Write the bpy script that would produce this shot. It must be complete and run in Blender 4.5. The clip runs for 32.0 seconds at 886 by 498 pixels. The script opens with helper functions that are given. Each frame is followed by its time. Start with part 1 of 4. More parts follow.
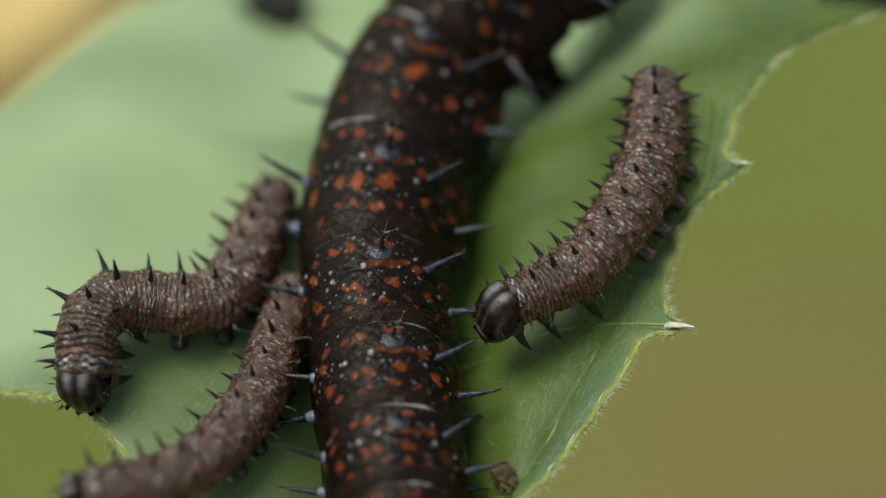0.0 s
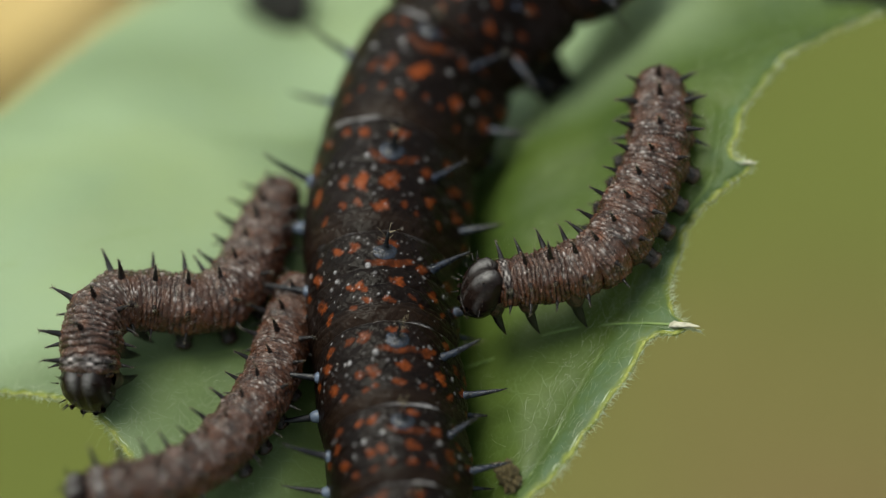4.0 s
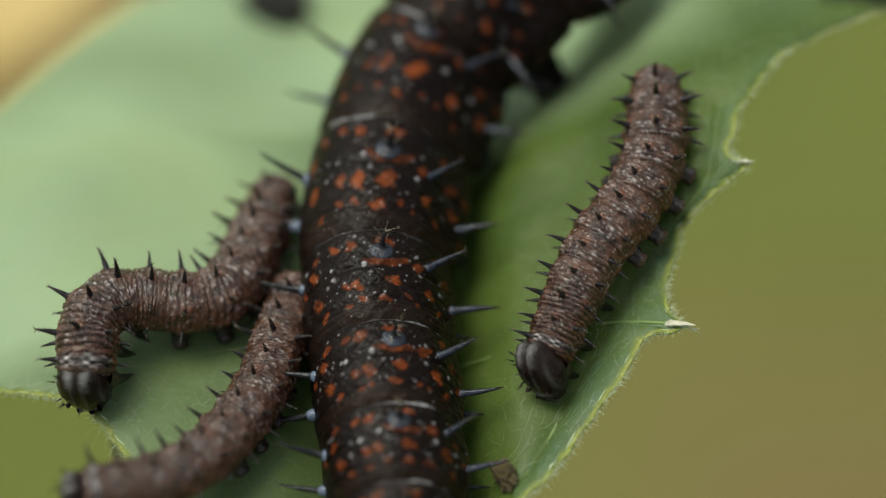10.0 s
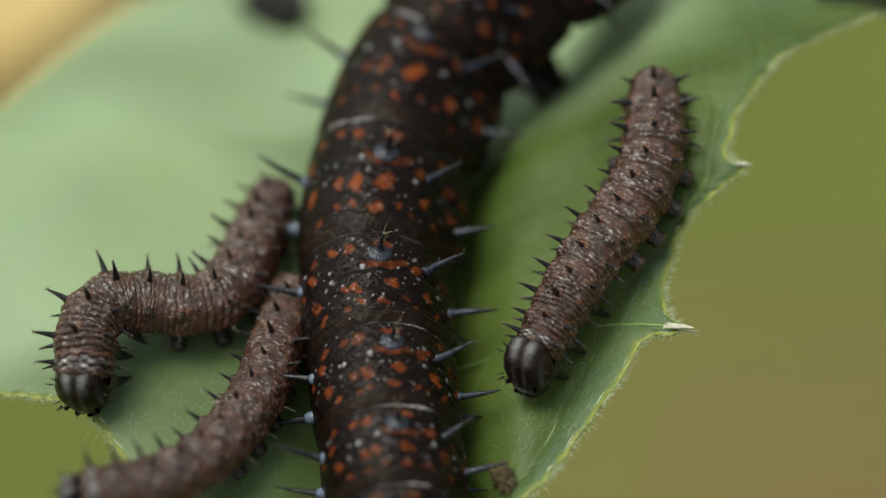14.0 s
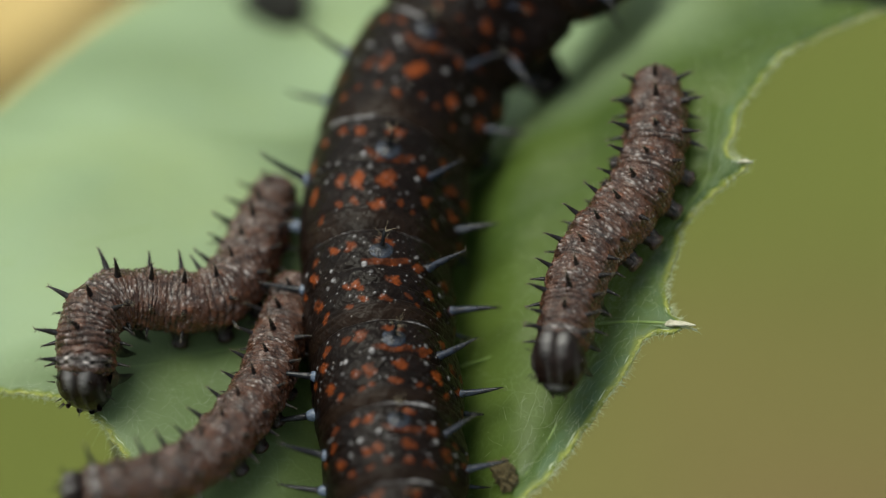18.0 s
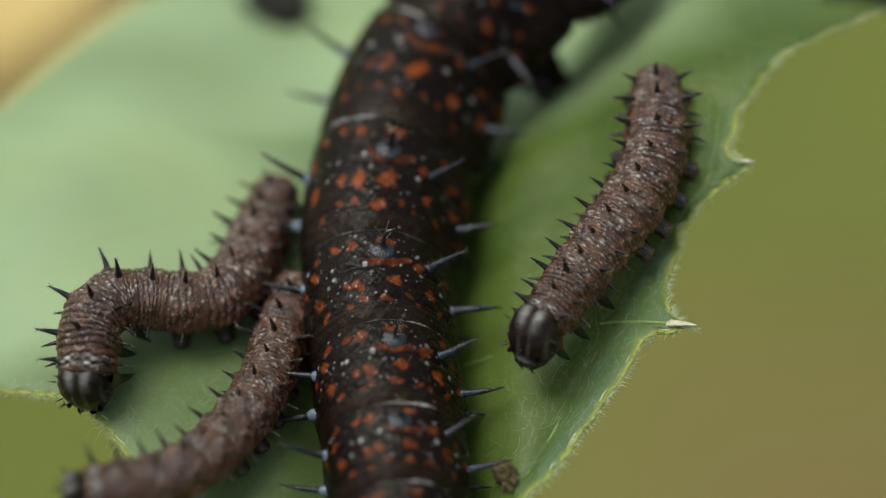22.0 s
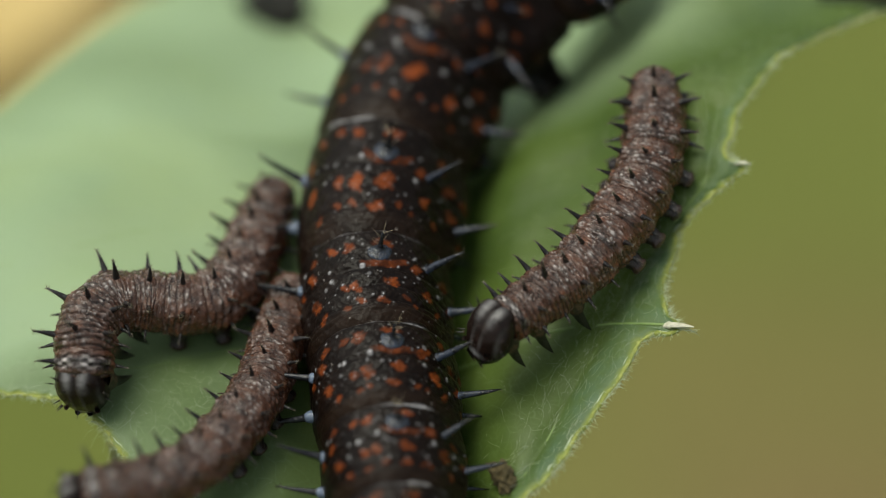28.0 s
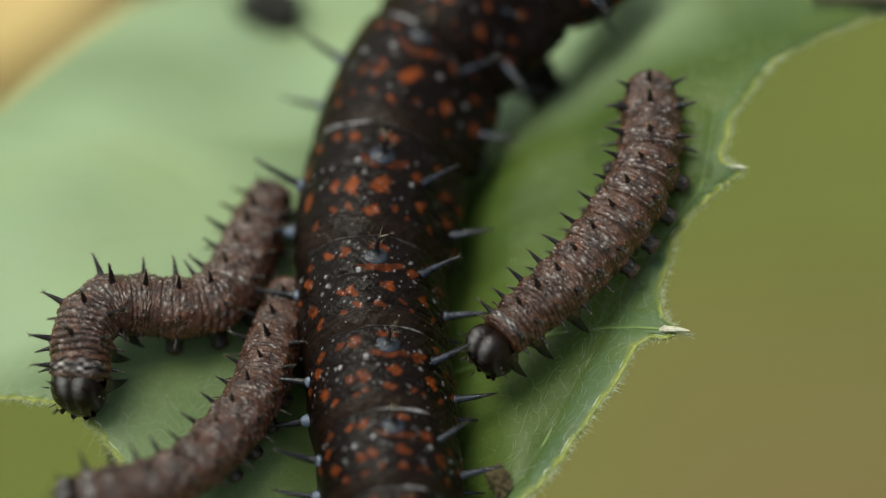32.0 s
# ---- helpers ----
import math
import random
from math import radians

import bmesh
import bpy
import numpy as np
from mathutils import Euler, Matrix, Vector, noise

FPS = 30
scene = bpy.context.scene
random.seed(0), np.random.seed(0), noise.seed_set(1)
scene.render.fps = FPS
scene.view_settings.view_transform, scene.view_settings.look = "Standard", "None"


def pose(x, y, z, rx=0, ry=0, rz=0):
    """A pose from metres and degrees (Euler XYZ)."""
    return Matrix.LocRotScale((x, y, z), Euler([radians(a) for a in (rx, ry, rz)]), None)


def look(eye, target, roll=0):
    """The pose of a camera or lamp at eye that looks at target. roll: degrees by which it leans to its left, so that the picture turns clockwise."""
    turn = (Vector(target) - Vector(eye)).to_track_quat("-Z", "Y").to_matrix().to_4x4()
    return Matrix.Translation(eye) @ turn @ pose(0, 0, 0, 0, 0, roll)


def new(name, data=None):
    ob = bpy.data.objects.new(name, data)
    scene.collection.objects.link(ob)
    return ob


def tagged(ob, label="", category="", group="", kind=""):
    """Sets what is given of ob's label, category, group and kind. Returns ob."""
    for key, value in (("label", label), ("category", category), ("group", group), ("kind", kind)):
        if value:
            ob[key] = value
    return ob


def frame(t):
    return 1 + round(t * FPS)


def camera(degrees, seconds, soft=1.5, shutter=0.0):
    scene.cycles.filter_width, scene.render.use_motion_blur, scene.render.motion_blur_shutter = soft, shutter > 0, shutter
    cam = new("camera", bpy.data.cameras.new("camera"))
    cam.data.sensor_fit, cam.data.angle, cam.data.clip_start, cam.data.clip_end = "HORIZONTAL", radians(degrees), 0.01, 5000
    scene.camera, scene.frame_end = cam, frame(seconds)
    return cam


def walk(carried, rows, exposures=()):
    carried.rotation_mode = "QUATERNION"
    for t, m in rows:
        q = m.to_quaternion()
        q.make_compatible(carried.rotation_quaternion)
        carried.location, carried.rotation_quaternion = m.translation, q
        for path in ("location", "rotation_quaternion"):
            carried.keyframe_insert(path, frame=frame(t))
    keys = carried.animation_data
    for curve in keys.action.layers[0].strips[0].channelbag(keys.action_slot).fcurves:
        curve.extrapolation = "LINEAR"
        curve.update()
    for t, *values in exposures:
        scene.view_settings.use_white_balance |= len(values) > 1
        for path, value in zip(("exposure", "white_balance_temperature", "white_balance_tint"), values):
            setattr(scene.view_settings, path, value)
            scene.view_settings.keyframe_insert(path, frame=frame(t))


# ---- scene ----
MM = 0.001
SECONDS = 32.0

# ---- camera and its walk ----
EYE = (0.0, -98 * MM * math.cos(radians(50)), 98 * MM * math.sin(radians(50)))
BASE = look(EYE, (0, 0, 0), -8.0)
cam = camera(24.0, SECONDS, soft=0.7)
cam.data.dof.use_dof = True
cam.data.dof.focus_distance = 91.6 * MM
cam.data.dof.aperture_fstop = 14.5

# seconds, degrees of tilt and of turn: a light sway of the camera
SWAY_A = [(0, 0.000, 0.000), (0.5, -0.071, 0.119), (1, -0.071, 0.155), (1.5, -0.023, 0.095), (2, 0.000, 0.047), (2.5, -0.025, 0.166), (3, -0.071, 0.155), (3.5, -0.023, 0.119)]
SWAY_B = [(5.5, 0.000, 0.166), (6, 0.048, 0.071), (6.5, 0.048, 0.060), (7, -0.071, 0.214), (7.5, -0.096, 0.190), (8, 0.000, 0.047), (8.5, -0.071, 0.047), (9, -0.130, 0.166), (9.5, -0.120, 0.155), (10, -0.047, 0.023), (10.5, -0.095, 0.047), (11, -0.142, 0.143), (11.5, -0.096, 0.178), (12, -0.059, 0.047), (12.5, -0.024, 0.047), (13, -0.071, 0.143), (13.5, -0.096, 0.166), (14, 0.024, -0.024), (14.5, 0.000, -0.048)]
SWAY_C = [(16.5, -0.048, -0.048), (17, -0.120, 0.095), (17.5, -0.107, 0.166), (18, -0.048, 0.023), (18.5, -0.048, -0.023), (19, -0.130, 0.060), (19.5, -0.095, 0.119), (20, -0.071, 0.000), (20.5, -0.095, -0.025), (21, -0.095, 0.071), (21.5, -0.095, 0.119), (22, -0.048, 0.048), (22.5, -0.047, -0.048), (23, -0.083, 0.023), (23.5, -0.071, 0.095), (24, -0.071, 0.047), (24.5, 0.000, -0.071), (25, -0.023, 0.000), (25.5, -0.048, 0.000)]
SWAY_D = [(27.5, -0.071, -0.120), (28, 0.000, -0.024), (28.3, 0.000, -0.120), (28.5, 0.000, -0.357), (28.7, -0.030, -0.220), (29, -0.047, -0.071), (29.5, -0.036, -0.120), (30, 0.000, -0.106), (30.5, 0.047, -0.095), (31, 0.071, -0.120), (31.5, 0.095, -0.143), (32, 0.107, -0.131)]
walk(cam, [(t, BASE @ pose(0, 0, 0, tilt, turn, 0)) for t, tilt, turn in SWAY_A + SWAY_B + SWAY_C + SWAY_D], [(0, 0.28, 6700, 0), (SECONDS, 0.28, 6700, 0)])

# ---- world, sun, exposure ----
SUN_EL, SUN_AZ = radians(70), radians(-55)
world = bpy.data.worlds.new("sky")
scene.world = world
world.use_nodes = True
sky = world.node_tree.nodes.new("ShaderNodeTexSky")
sky.sky_type = "NISHITA"
sky.sun_disc = False
sky.sun_elevation, sky.sun_rotation = SUN_EL, SUN_AZ
sky.air_density, sky.dust_density, sky.ozone_density = 1.0, 3.0, 1.0
background = world.node_tree.nodes["Background"]
background.inputs["Strength"].default_value = 0.125
haze = world.node_tree.nodes.new("ShaderNodeHueSaturation")
haze.inputs["Saturation"].default_value = 0.45
world.node_tree.links.new(sky.outputs["Color"], haze.inputs["Color"])
world.node_tree.links.new(haze.outputs["Color"], background.inputs["Color"])
sun = new("sun", bpy.data.lights.new("sun", "SUN"))
sun.data.energy, sun.data.angle, sun.data.color = 2.1, radians(36), (1.0, 0.96, 0.88)
sun.matrix_basis = look((math.sin(SUN_AZ) * math.cos(SUN_EL), math.cos(SUN_AZ) * math.cos(SUN_EL), math.sin(SUN_EL)), (0, 0, 0))


# ---- materials ----
def material(name, rough=0.5):
    m = bpy.data.materials.new(name)
    m.use_nodes = True
    m.node_tree.nodes["Principled BSDF"].inputs["Roughness"].default_value = rough
    return m, m.node_tree, m.node_tree.nodes["Principled BSDF"]


def node(nt, kind, props=None, **values):
    n = nt.nodes.new(kind)
    for key, value in (props or {}).items():
        setattr(n, key, value)
    for key, value in values.items():
        socket = n.inputs[key.replace("_", " ")]
        if hasattr(value, "is_output"):
            nt.links.new(value, socket)
        else:
            socket.default_value = value
    return n


def coords(nt, spread=True):
    """Object coordinates, shifted at random from object to object."""
    c = node(nt, "ShaderNodeTexCoord").outputs["Object"]
    if not spread:
        return c
    return shift(nt, c, node(nt, "ShaderNodeObjectInfo").outputs["Random"])


def shift(nt, c, r):
    return shift_by(nt, c, node(nt, "ShaderNodeCombineXYZ", X=r, Y=r, Z=r).outputs[0])


def shift_by(nt, c, k):
    v = nt.nodes.new("ShaderNodeVectorMath")
    v.operation = "ADD"
    nt.links.new(c, v.inputs[0])
    nt.links.new(k, v.inputs[1])
    return v.outputs[0]


def noise_tex(nt, c, scale, detail=3.0, rough=0.55):
    return node(nt, "ShaderNodeTexNoise", Vector=c, Scale=scale, Detail=detail, Roughness=rough).outputs["Fac"]


def ramp(nt, fac, stops):
    r = node(nt, "ShaderNodeValToRGB", Fac=fac)
    e = r.color_ramp.elements
    while len(e) < len(stops):
        e.new(0.5)
    for el, (pos, col) in zip(e, stops):
        el.position = pos
        el.color = (*col, 1) if len(col) == 3 else col
    return r.outputs["Color"]


def grey(nt, fac, lo, hi):
    if lo > hi:
        return ramp(nt, fac, [(hi, (1, 1, 1)), (lo, (0, 0, 0))])
    return ramp(nt, fac, [(lo, (0, 0, 0)), (hi, (1, 1, 1))])


def mix(nt, fac, a, b):
    n = nt.nodes.new("ShaderNodeMix")
    n.data_type = "RGBA"
    for socket, value in ((n.inputs[0], fac), (n.inputs[6], a), (n.inputs[7], b)):
        if hasattr(value, "is_output"):
            nt.links.new(value, socket)
        elif isinstance(value, tuple):
            socket.default_value = (*value, 1)
        else:
            socket.default_value = value
    return n.outputs[2]


def mul(nt, a, b, op="MULTIPLY"):
    n = nt.nodes.new("ShaderNodeMath")
    n.operation = op
    n.use_clamp = True
    for socket, value in zip(n.inputs, (a, b)):
        if hasattr(value, "is_output"):
            nt.links.new(value, socket)
        else:
            socket.default_value = value
    return n.outputs[0]


def bump(nt, bsdf, height, distance, strength=1.0):
    b = node(nt, "ShaderNodeBump", Height=height, Distance=distance, Strength=strength)
    nt.links.new(b.outputs["Normal"], bsdf.inputs["Normal"])


def pigment(nt):
    a = node(nt, "ShaderNodeAttribute", {"attribute_name": "pigment"})
    s = node(nt, "ShaderNodeSeparateColor", Color=a.outputs["Color"])
    return s.outputs[0], s.outputs[1], s.outputs[2]


def skin_small():
    m, nt, bsdf = material("brown_skin", 0.4)
    rust, pale, dark = pigment(nt)
    c = coords(nt)
    base = mix(nt, grey(nt, noise_tex(nt, c, 1500, 4, 0.65), 0.3, 0.7), (0.012, 0.005, 0.003), (0.096, 0.041, 0.023))
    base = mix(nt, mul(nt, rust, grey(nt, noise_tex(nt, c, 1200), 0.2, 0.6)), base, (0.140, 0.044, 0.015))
    # pale speckle of the skin, brightened to paint in its wet sparkle
    vor = node(nt, "ShaderNodeTexVoronoi", Vector=c, Scale=6800.0).outputs["Distance"]
    specks = mul(nt, grey(nt, vor, 0.22, 0.08), grey(nt, noise_tex(nt, c, 1300, 3, 0.7), 0.50, 0.62))
    base = mix(nt, specks, base, (0.50, 0.43, 0.38))
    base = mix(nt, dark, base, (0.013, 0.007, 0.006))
    base = mix(nt, pale, base, (0.62, 0.56, 0.54))
    nt.links.new(base, bsdf.inputs["Base Color"])
    nt.links.new(ramp(nt, noise_tex(nt, c, 2400), [(0.3, (0.12, 0.12, 0.12)), (0.7, (0.36, 0.36, 0.36))]), bsdf.inputs["Roughness"])
    bsdf.inputs["Specular IOR Level"].default_value = 0.5
    bsdf.inputs["Coat Weight"].default_value = 0.22
    bsdf.inputs["Coat Roughness"].default_value = 0.12
    bump(nt, bsdf, noise_tex(nt, c, 4200, 5, 0.7), 0.00011, 1.0)
    return m


def skin_big():
    m, nt, bsdf = material("black_spotted_skin", 0.28)
    orange, pale, fold = pigment(nt)
    c = coords(nt)
    base = mix(nt, noise_tex(nt, c, 1500), (0.002, 0.0014, 0.0012), (0.010, 0.0055, 0.0038))
    base = mix(nt, mul(nt, grey(nt, noise_tex(nt, c, 420, 3), 0.45, 0.7), 0.4), base, (0.012, 0.006, 0.004))
    base = mix(nt, mul(nt, fold, grey(nt, noise_tex(nt, c, 500), 0.25, 0.7)), base, (0.018, 0.010, 0.006))
    mottle = grey(nt, noise_tex(nt, c, 1700, 4, 0.7), 0.25, 0.55)
    org = mix(nt, noise_tex(nt, c, 2500), (0.08, 0.017, 0.005), (0.29, 0.066, 0.014))
    base = mix(nt, mul(nt, orange, mottle), base, org)
    # pale specks: granules of the skin, and its tiny glints painted in
    vor = node(nt, "ShaderNodeTexVoronoi", Vector=c, Scale=3600.0)
    size = mul(nt, node(nt, "ShaderNodeSeparateColor", Color=vor.outputs["Color"]).outputs[0], 0.19)
    dots = grey(nt, mul(nt, size, vor.outputs["Distance"], "SUBTRACT"), 0.0, 0.05)
    base = mix(nt, mul(nt, mul(nt, dots, grey(nt, noise_tex(nt, c, 700), 0.36, 0.6)), 0.6), base, (0.30, 0.27, 0.25))
    base = mix(nt, mul(nt, mul(nt, pale, mottle), 0.8), base, (0.60, 0.58, 0.60))
    nt.links.new(base, bsdf.inputs["Base Color"])
    bsdf.inputs["Specular IOR Level"].default_value = 0.10
    bump(nt, bsdf, noise_tex(nt, c, 3000, 4, 0.6), 0.00008, 1.0)
    return m


def spine_skin(name, tip, root):
    m, nt, bsdf = material(name, 0.2)
    a, pale, blue = pigment(nt)
    c = coords(nt)
    k = mul(nt, blue, ramp(nt, noise_tex(nt, c, 4000), [(0.35, (0.15, 0.15, 0.15)), (0.65, (1, 1, 1))]))
    shaft = mix(nt, a, mix(nt, k, tip, root), (0.11, 0.14, 0.20))
    nt.links.new(mix(nt, pale, shaft, (0.40, 0.33, 0.22)), bsdf.inputs["Base Color"])
    bump(nt, bsdf, noise_tex(nt, c, 8000, 4, 0.7), 0.00004, 1.0)
    return m


def head_skin():
    m, nt, bsdf = material("black_head_capsule", 0.30)
    a, pale, b = pigment(nt)
    c = coords(nt)
    base = mix(nt, noise_tex(nt, c, 2500), (0.004, 0.003, 0.003), (0.020, 0.011, 0.008))
    base = mix(nt, mul(nt, pale, grey(nt, noise_tex(nt, c, 2600, 5, 0.75), 0.28, 0.52)), base, (0.32, 0.31, 0.31))
    nt.links.new(base, bsdf.inputs["Base Color"])
    bsdf.inputs["Specular IOR Level"].default_value = 0.15
    nt.links.new(ramp(nt, noise_tex(nt, c, 1500, 4), [(0.3, (0.10, 0.10, 0.10)), (0.7, (0.30, 0.30, 0.30))]), bsdf.inputs["Roughness"])
    bump(nt, bsdf, noise_tex(nt, node(nt, "ShaderNodeMapping", Vector=c, Scale=(2.2, 1.0, 0.5)).outputs[0], 2600, 4), 0.00007, 0.8)
    return m


def leaf_skin():
    m, nt, bsdf = material("leaf_blade", 0.48)
    c = coords(nt, False)
    warp = node(nt, "ShaderNodeTexNoise", Vector=c, Scale=700.0, Detail=2.0).outputs["Color"]
    warp = node(nt, "ShaderNodeVectorMath", {"operation": "SCALE"}, Vector=warp, Scale=0.0011).outputs[0]
    c = shift_by(nt, c, warp)
    big_cells = node(nt, "ShaderNodeTexVoronoi", {"feature": "DISTANCE_TO_EDGE"}, Vector=c, Scale=900.0).outputs["Distance"]
    cells = node(nt, "ShaderNodeTexVoronoi", {"feature": "DISTANCE_TO_EDGE"}, Vector=c, Scale=2600.0).outputs["Distance"]
    net = grey(nt, big_cells, 0.03, 0.0)
    fine = grey(nt, cells, 0.07, 0.0)
    base = mix(nt, grey(nt, noise_tex(nt, c, 160, 4), 0.3, 0.7), (0.040, 0.078, 0.003), (0.084, 0.132, 0.008))
    base = mix(nt, mul(nt, grey(nt, noise_tex(nt, c, 60, 2), 0.5, 0.75), 0.22), base, (0.15, 0.20, 0.04))
    base = mix(nt, mul(nt, fine, 0.16), base, (0.17, 0.26, 0.09))
    base = mix(nt, mul(nt, net, mul(nt, grey(nt, noise_tex(nt, c, 300, 2), 0.35, 0.65), 0.26)), base, (0.24, 0.34, 0.16))
    edge, sheen_mix, b = pigment(nt)
    # pale wash over one side and the back: sky sheen mixed into the colour
    base = mix(nt, mul(nt, sheen_mix, 0.9), base, (0.405, 0.53, 0.325))
    base = mix(nt, mul(nt, mul(nt, sheen_mix, grey(nt, noise_tex(nt, c, 75, 4), 0.45, 0.72)), 0.32), base, (0.38, 0.44, 0.14))
    # down here is sky sheen on the margin strip, painted into the colour
    down = mul(nt, b, grey(nt, noise_tex(nt, c, 1500, 5, 0.7), 0.2, 0.75))
    base = mix(nt, mul(nt, down, 0.6), base, (0.13, 0.225, 0.165))
    base = mix(nt, mul(nt, edge, grey(nt, noise_tex(nt, c, 900), 0.1, 0.6)), base, (0.24, 0.29, 0.045))
    nt.links.new(base, bsdf.inputs["Base Color"])
    h = mul(nt, mul(nt, grey(nt, big_cells, 0.0, 0.25), 0.6), mul(nt, grey(nt, cells, 0.0, 0.2), 0.4), "ADD")
    bump(nt, bsdf, mul(nt, h, noise_tex(nt, c, 2500, 4), "ADD"), 0.00008, 0.12)
    bsdf.inputs["Specular IOR Level"].default_value = 0.30
    thin = node(nt, "ShaderNodeBsdfTranslucent", Color=base)
    both = node(nt, "ShaderNodeMixShader", Fac=0.30)
    nt.links.new(bsdf.outputs[0], both.inputs[1])
    nt.links.new(thin.outputs[0], both.inputs[2])
    nt.links.new(both.outputs[0], nt.nodes["Material Output"].inputs["Surface"])
    return m


def plain(name, lo, hi, scale, rough=0.6, height=0.0001):
    m, nt, bsdf = material(name, rough)
    c = coords(nt, False)
    nt.links.new(mix(nt, grey(nt, noise_tex(nt, c, scale, 4), 0.3, 0.7), lo, hi), bsdf.inputs["Base Color"])
    bump(nt, bsdf, noise_tex(nt, c, scale * 4, 3), height, 0.7)
    return m


def mossy_ground():
    """Moss with a stretch of bare soil, whose place the mesh carries."""
    m, nt, bsdf = material("mossy_ground", 0.95)
    soil, a, b = pigment(nt)
    c = coords(nt, False)
    moss = mix(nt, noise_tex(nt, c, 9, 4), (0.082, 0.102, 0.013), (0.132, 0.148, 0.026))
    earth = mix(nt, noise_tex(nt, c, 14, 4), (0.112, 0.086, 0.028), (0.174, 0.129, 0.047))
    nt.links.new(mix(nt, soil, moss, earth), bsdf.inputs["Base Color"])
    bump(nt, bsdf, noise_tex(nt, c, 120, 4), 0.004, 0.8)
    return m


BROWN, BLACK_SPOT, HEAD, LEAF = skin_small(), skin_big(), head_skin(), leaf_skin()
SPINE_SMALL = spine_skin("black_spine", (0.009, 0.007, 0.007), (0.065, 0.032, 0.022))
SPINE_BIG = spine_skin("blue_black_spine", (0.007, 0.007, 0.010), (0.026, 0.034, 0.055))
RIM = plain("leaf_margin", (0.17, 0.21, 0.03), (0.38, 0.40, 0.11), 2000, 0.8, 0.0002)
TOOTH = plain("dry_leaf_tooth", (0.40, 0.38, 0.26), (0.66, 0.63, 0.52), 3500, 0.6)
VEIN = plain("leaf_vein", (0.12, 0.20, 0.045), (0.20, 0.28, 0.08), 700, 0.45)
HAIR = plain("leaf_hair", (0.36, 0.43, 0.28), (0.58, 0.64, 0.46), 500, 0.5)
FRASS = plain("dropping", (0.045, 0.033, 0.012), (0.17, 0.13, 0.05), 6500, 0.7, 0.0002)
STEM = plain("stem_bark", (0.022, 0.018, 0.010), (0.085, 0.07, 0.035), 500, 0.7)
GROUND = mossy_ground()
DARK_SHAPE = plain("black_shape", (0.004, 0.004, 0.003), (0.016, 0.014, 0.008), 900, 0.7, 0.0002)
YELLOW = plain("yellow_dead_leaf", (0.38, 0.27, 0.085), (0.50, 0.37, 0.15), 30, 0.7, 0.0005)


# ---- mesh helpers ----
def mesh_object(name, verts, faces, mat, parent=None, label="", colours=None, m=None):
    me = bpy.data.meshes.new(name)
    me.from_pydata([tuple(v) for v in verts], [], faces)
    me.update()
    me.polygons.foreach_set("use_smooth", [True] * len(me.polygons))
    me.materials.append(mat)
    if colours is not None:
        a = me.attributes.new("pigment", "FLOAT_COLOR", "POINT")
        a.data.foreach_set("color", np.hstack([colours, np.ones((len(colours), 1))]).astype(np.float32).ravel())
    return put(name, me, parent, label, m)


def put(name, me, parent=None, label="", m=None):
    ob = new(name, me)
    if parent is not None:
        ob.parent = parent
    if m is not None:
        ob.matrix_basis = m
    if label:
        tagged(ob, label)
    return ob


def grid_faces(rows, cols, base=0, closed=True):
    out = []
    for i in range(rows - 1):
        for j in range(cols if closed else cols - 1):
            k = (j + 1) % cols
            out.append((base + i * cols + j, base + i * cols + k, base + (i + 1) * cols + k, base + (i + 1) * cols + j))
    return out


def smooth_line(points, steps=40):
    """A smooth line through the control points."""
    p = np.array(points, float)
    p = np.vstack([2 * p[0] - p[1], p, 2 * p[-1] - p[-2]])
    out = []
    for i in range(1, len(p) - 2):
        a, b, c, d = p[i - 1:i + 3]
        for u in np.linspace(0, 1, steps, endpoint=False):
            out.append(0.5 * (2 * b + (c - a) * u + (2 * a - 5 * b + 4 * c - d) * u * u + (3 * b - a - 3 * c + d) * u ** 3))
    out.append(p[-2])
    return np.array(out)


class Line:
    """A path by its length: place and frame (right, forward, up); it runs from front to rear."""

    def __init__(self, points):
        self.p = smooth_line(points)
        self.s = np.concatenate([[0], np.cumsum(np.linalg.norm(np.diff(self.p, axis=0), axis=1))])
        self.length = self.s[-1]

    def at(self, s):
        x = np.array([np.interp(s, self.s, self.p[:, k]) for k in range(3)])
        if s < 0:
            x = self.p[0] + (self.p[0] - self.p[1]) / np.linalg.norm(self.p[0] - self.p[1]) * -s
        if s > self.length:
            x = self.p[-1] + (self.p[-1] - self.p[-2]) / np.linalg.norm(self.p[-1] - self.p[-2]) * (s - self.length)
        return x

    def basis(self, s, reach=0.4):
        f = self.at(s - reach) - self.at(s + reach)
        f /= np.linalg.norm(f)
        up = np.array([0, 0, 1.0]) - f[2] * f
        up /= np.linalg.norm(up)
        return np.cross(f, up), f, up


def basis_matrix(x, r, f, u):
    return Matrix(((r[0], f[0], u[0], x[0] * MM), (r[1], f[1], u[1], x[1] * MM), (r[2], f[2], u[2], x[2] * MM), (0, 0, 0, 1)))


def tube(line, radius, sides=8, steps=40):
    """Rings of a tapering tube along a line, in metres."""
    verts = []
    for i in range(steps):
        s = line.length * i / (steps - 1)
        x, (r, f, u) = line.at(s), line.basis(s, line.length / steps)
        for j in range(sides):
            a = 2 * math.pi * j / sides
            verts.append((x + (r * math.cos(a) + u * math.sin(a)) * radius(i / (steps - 1))) * MM)
    faces = grid_faces(steps, sides)
    faces += [tuple(range(sides))[::-1], tuple(range((steps - 1) * sides, steps * sides))]
    return verts, faces


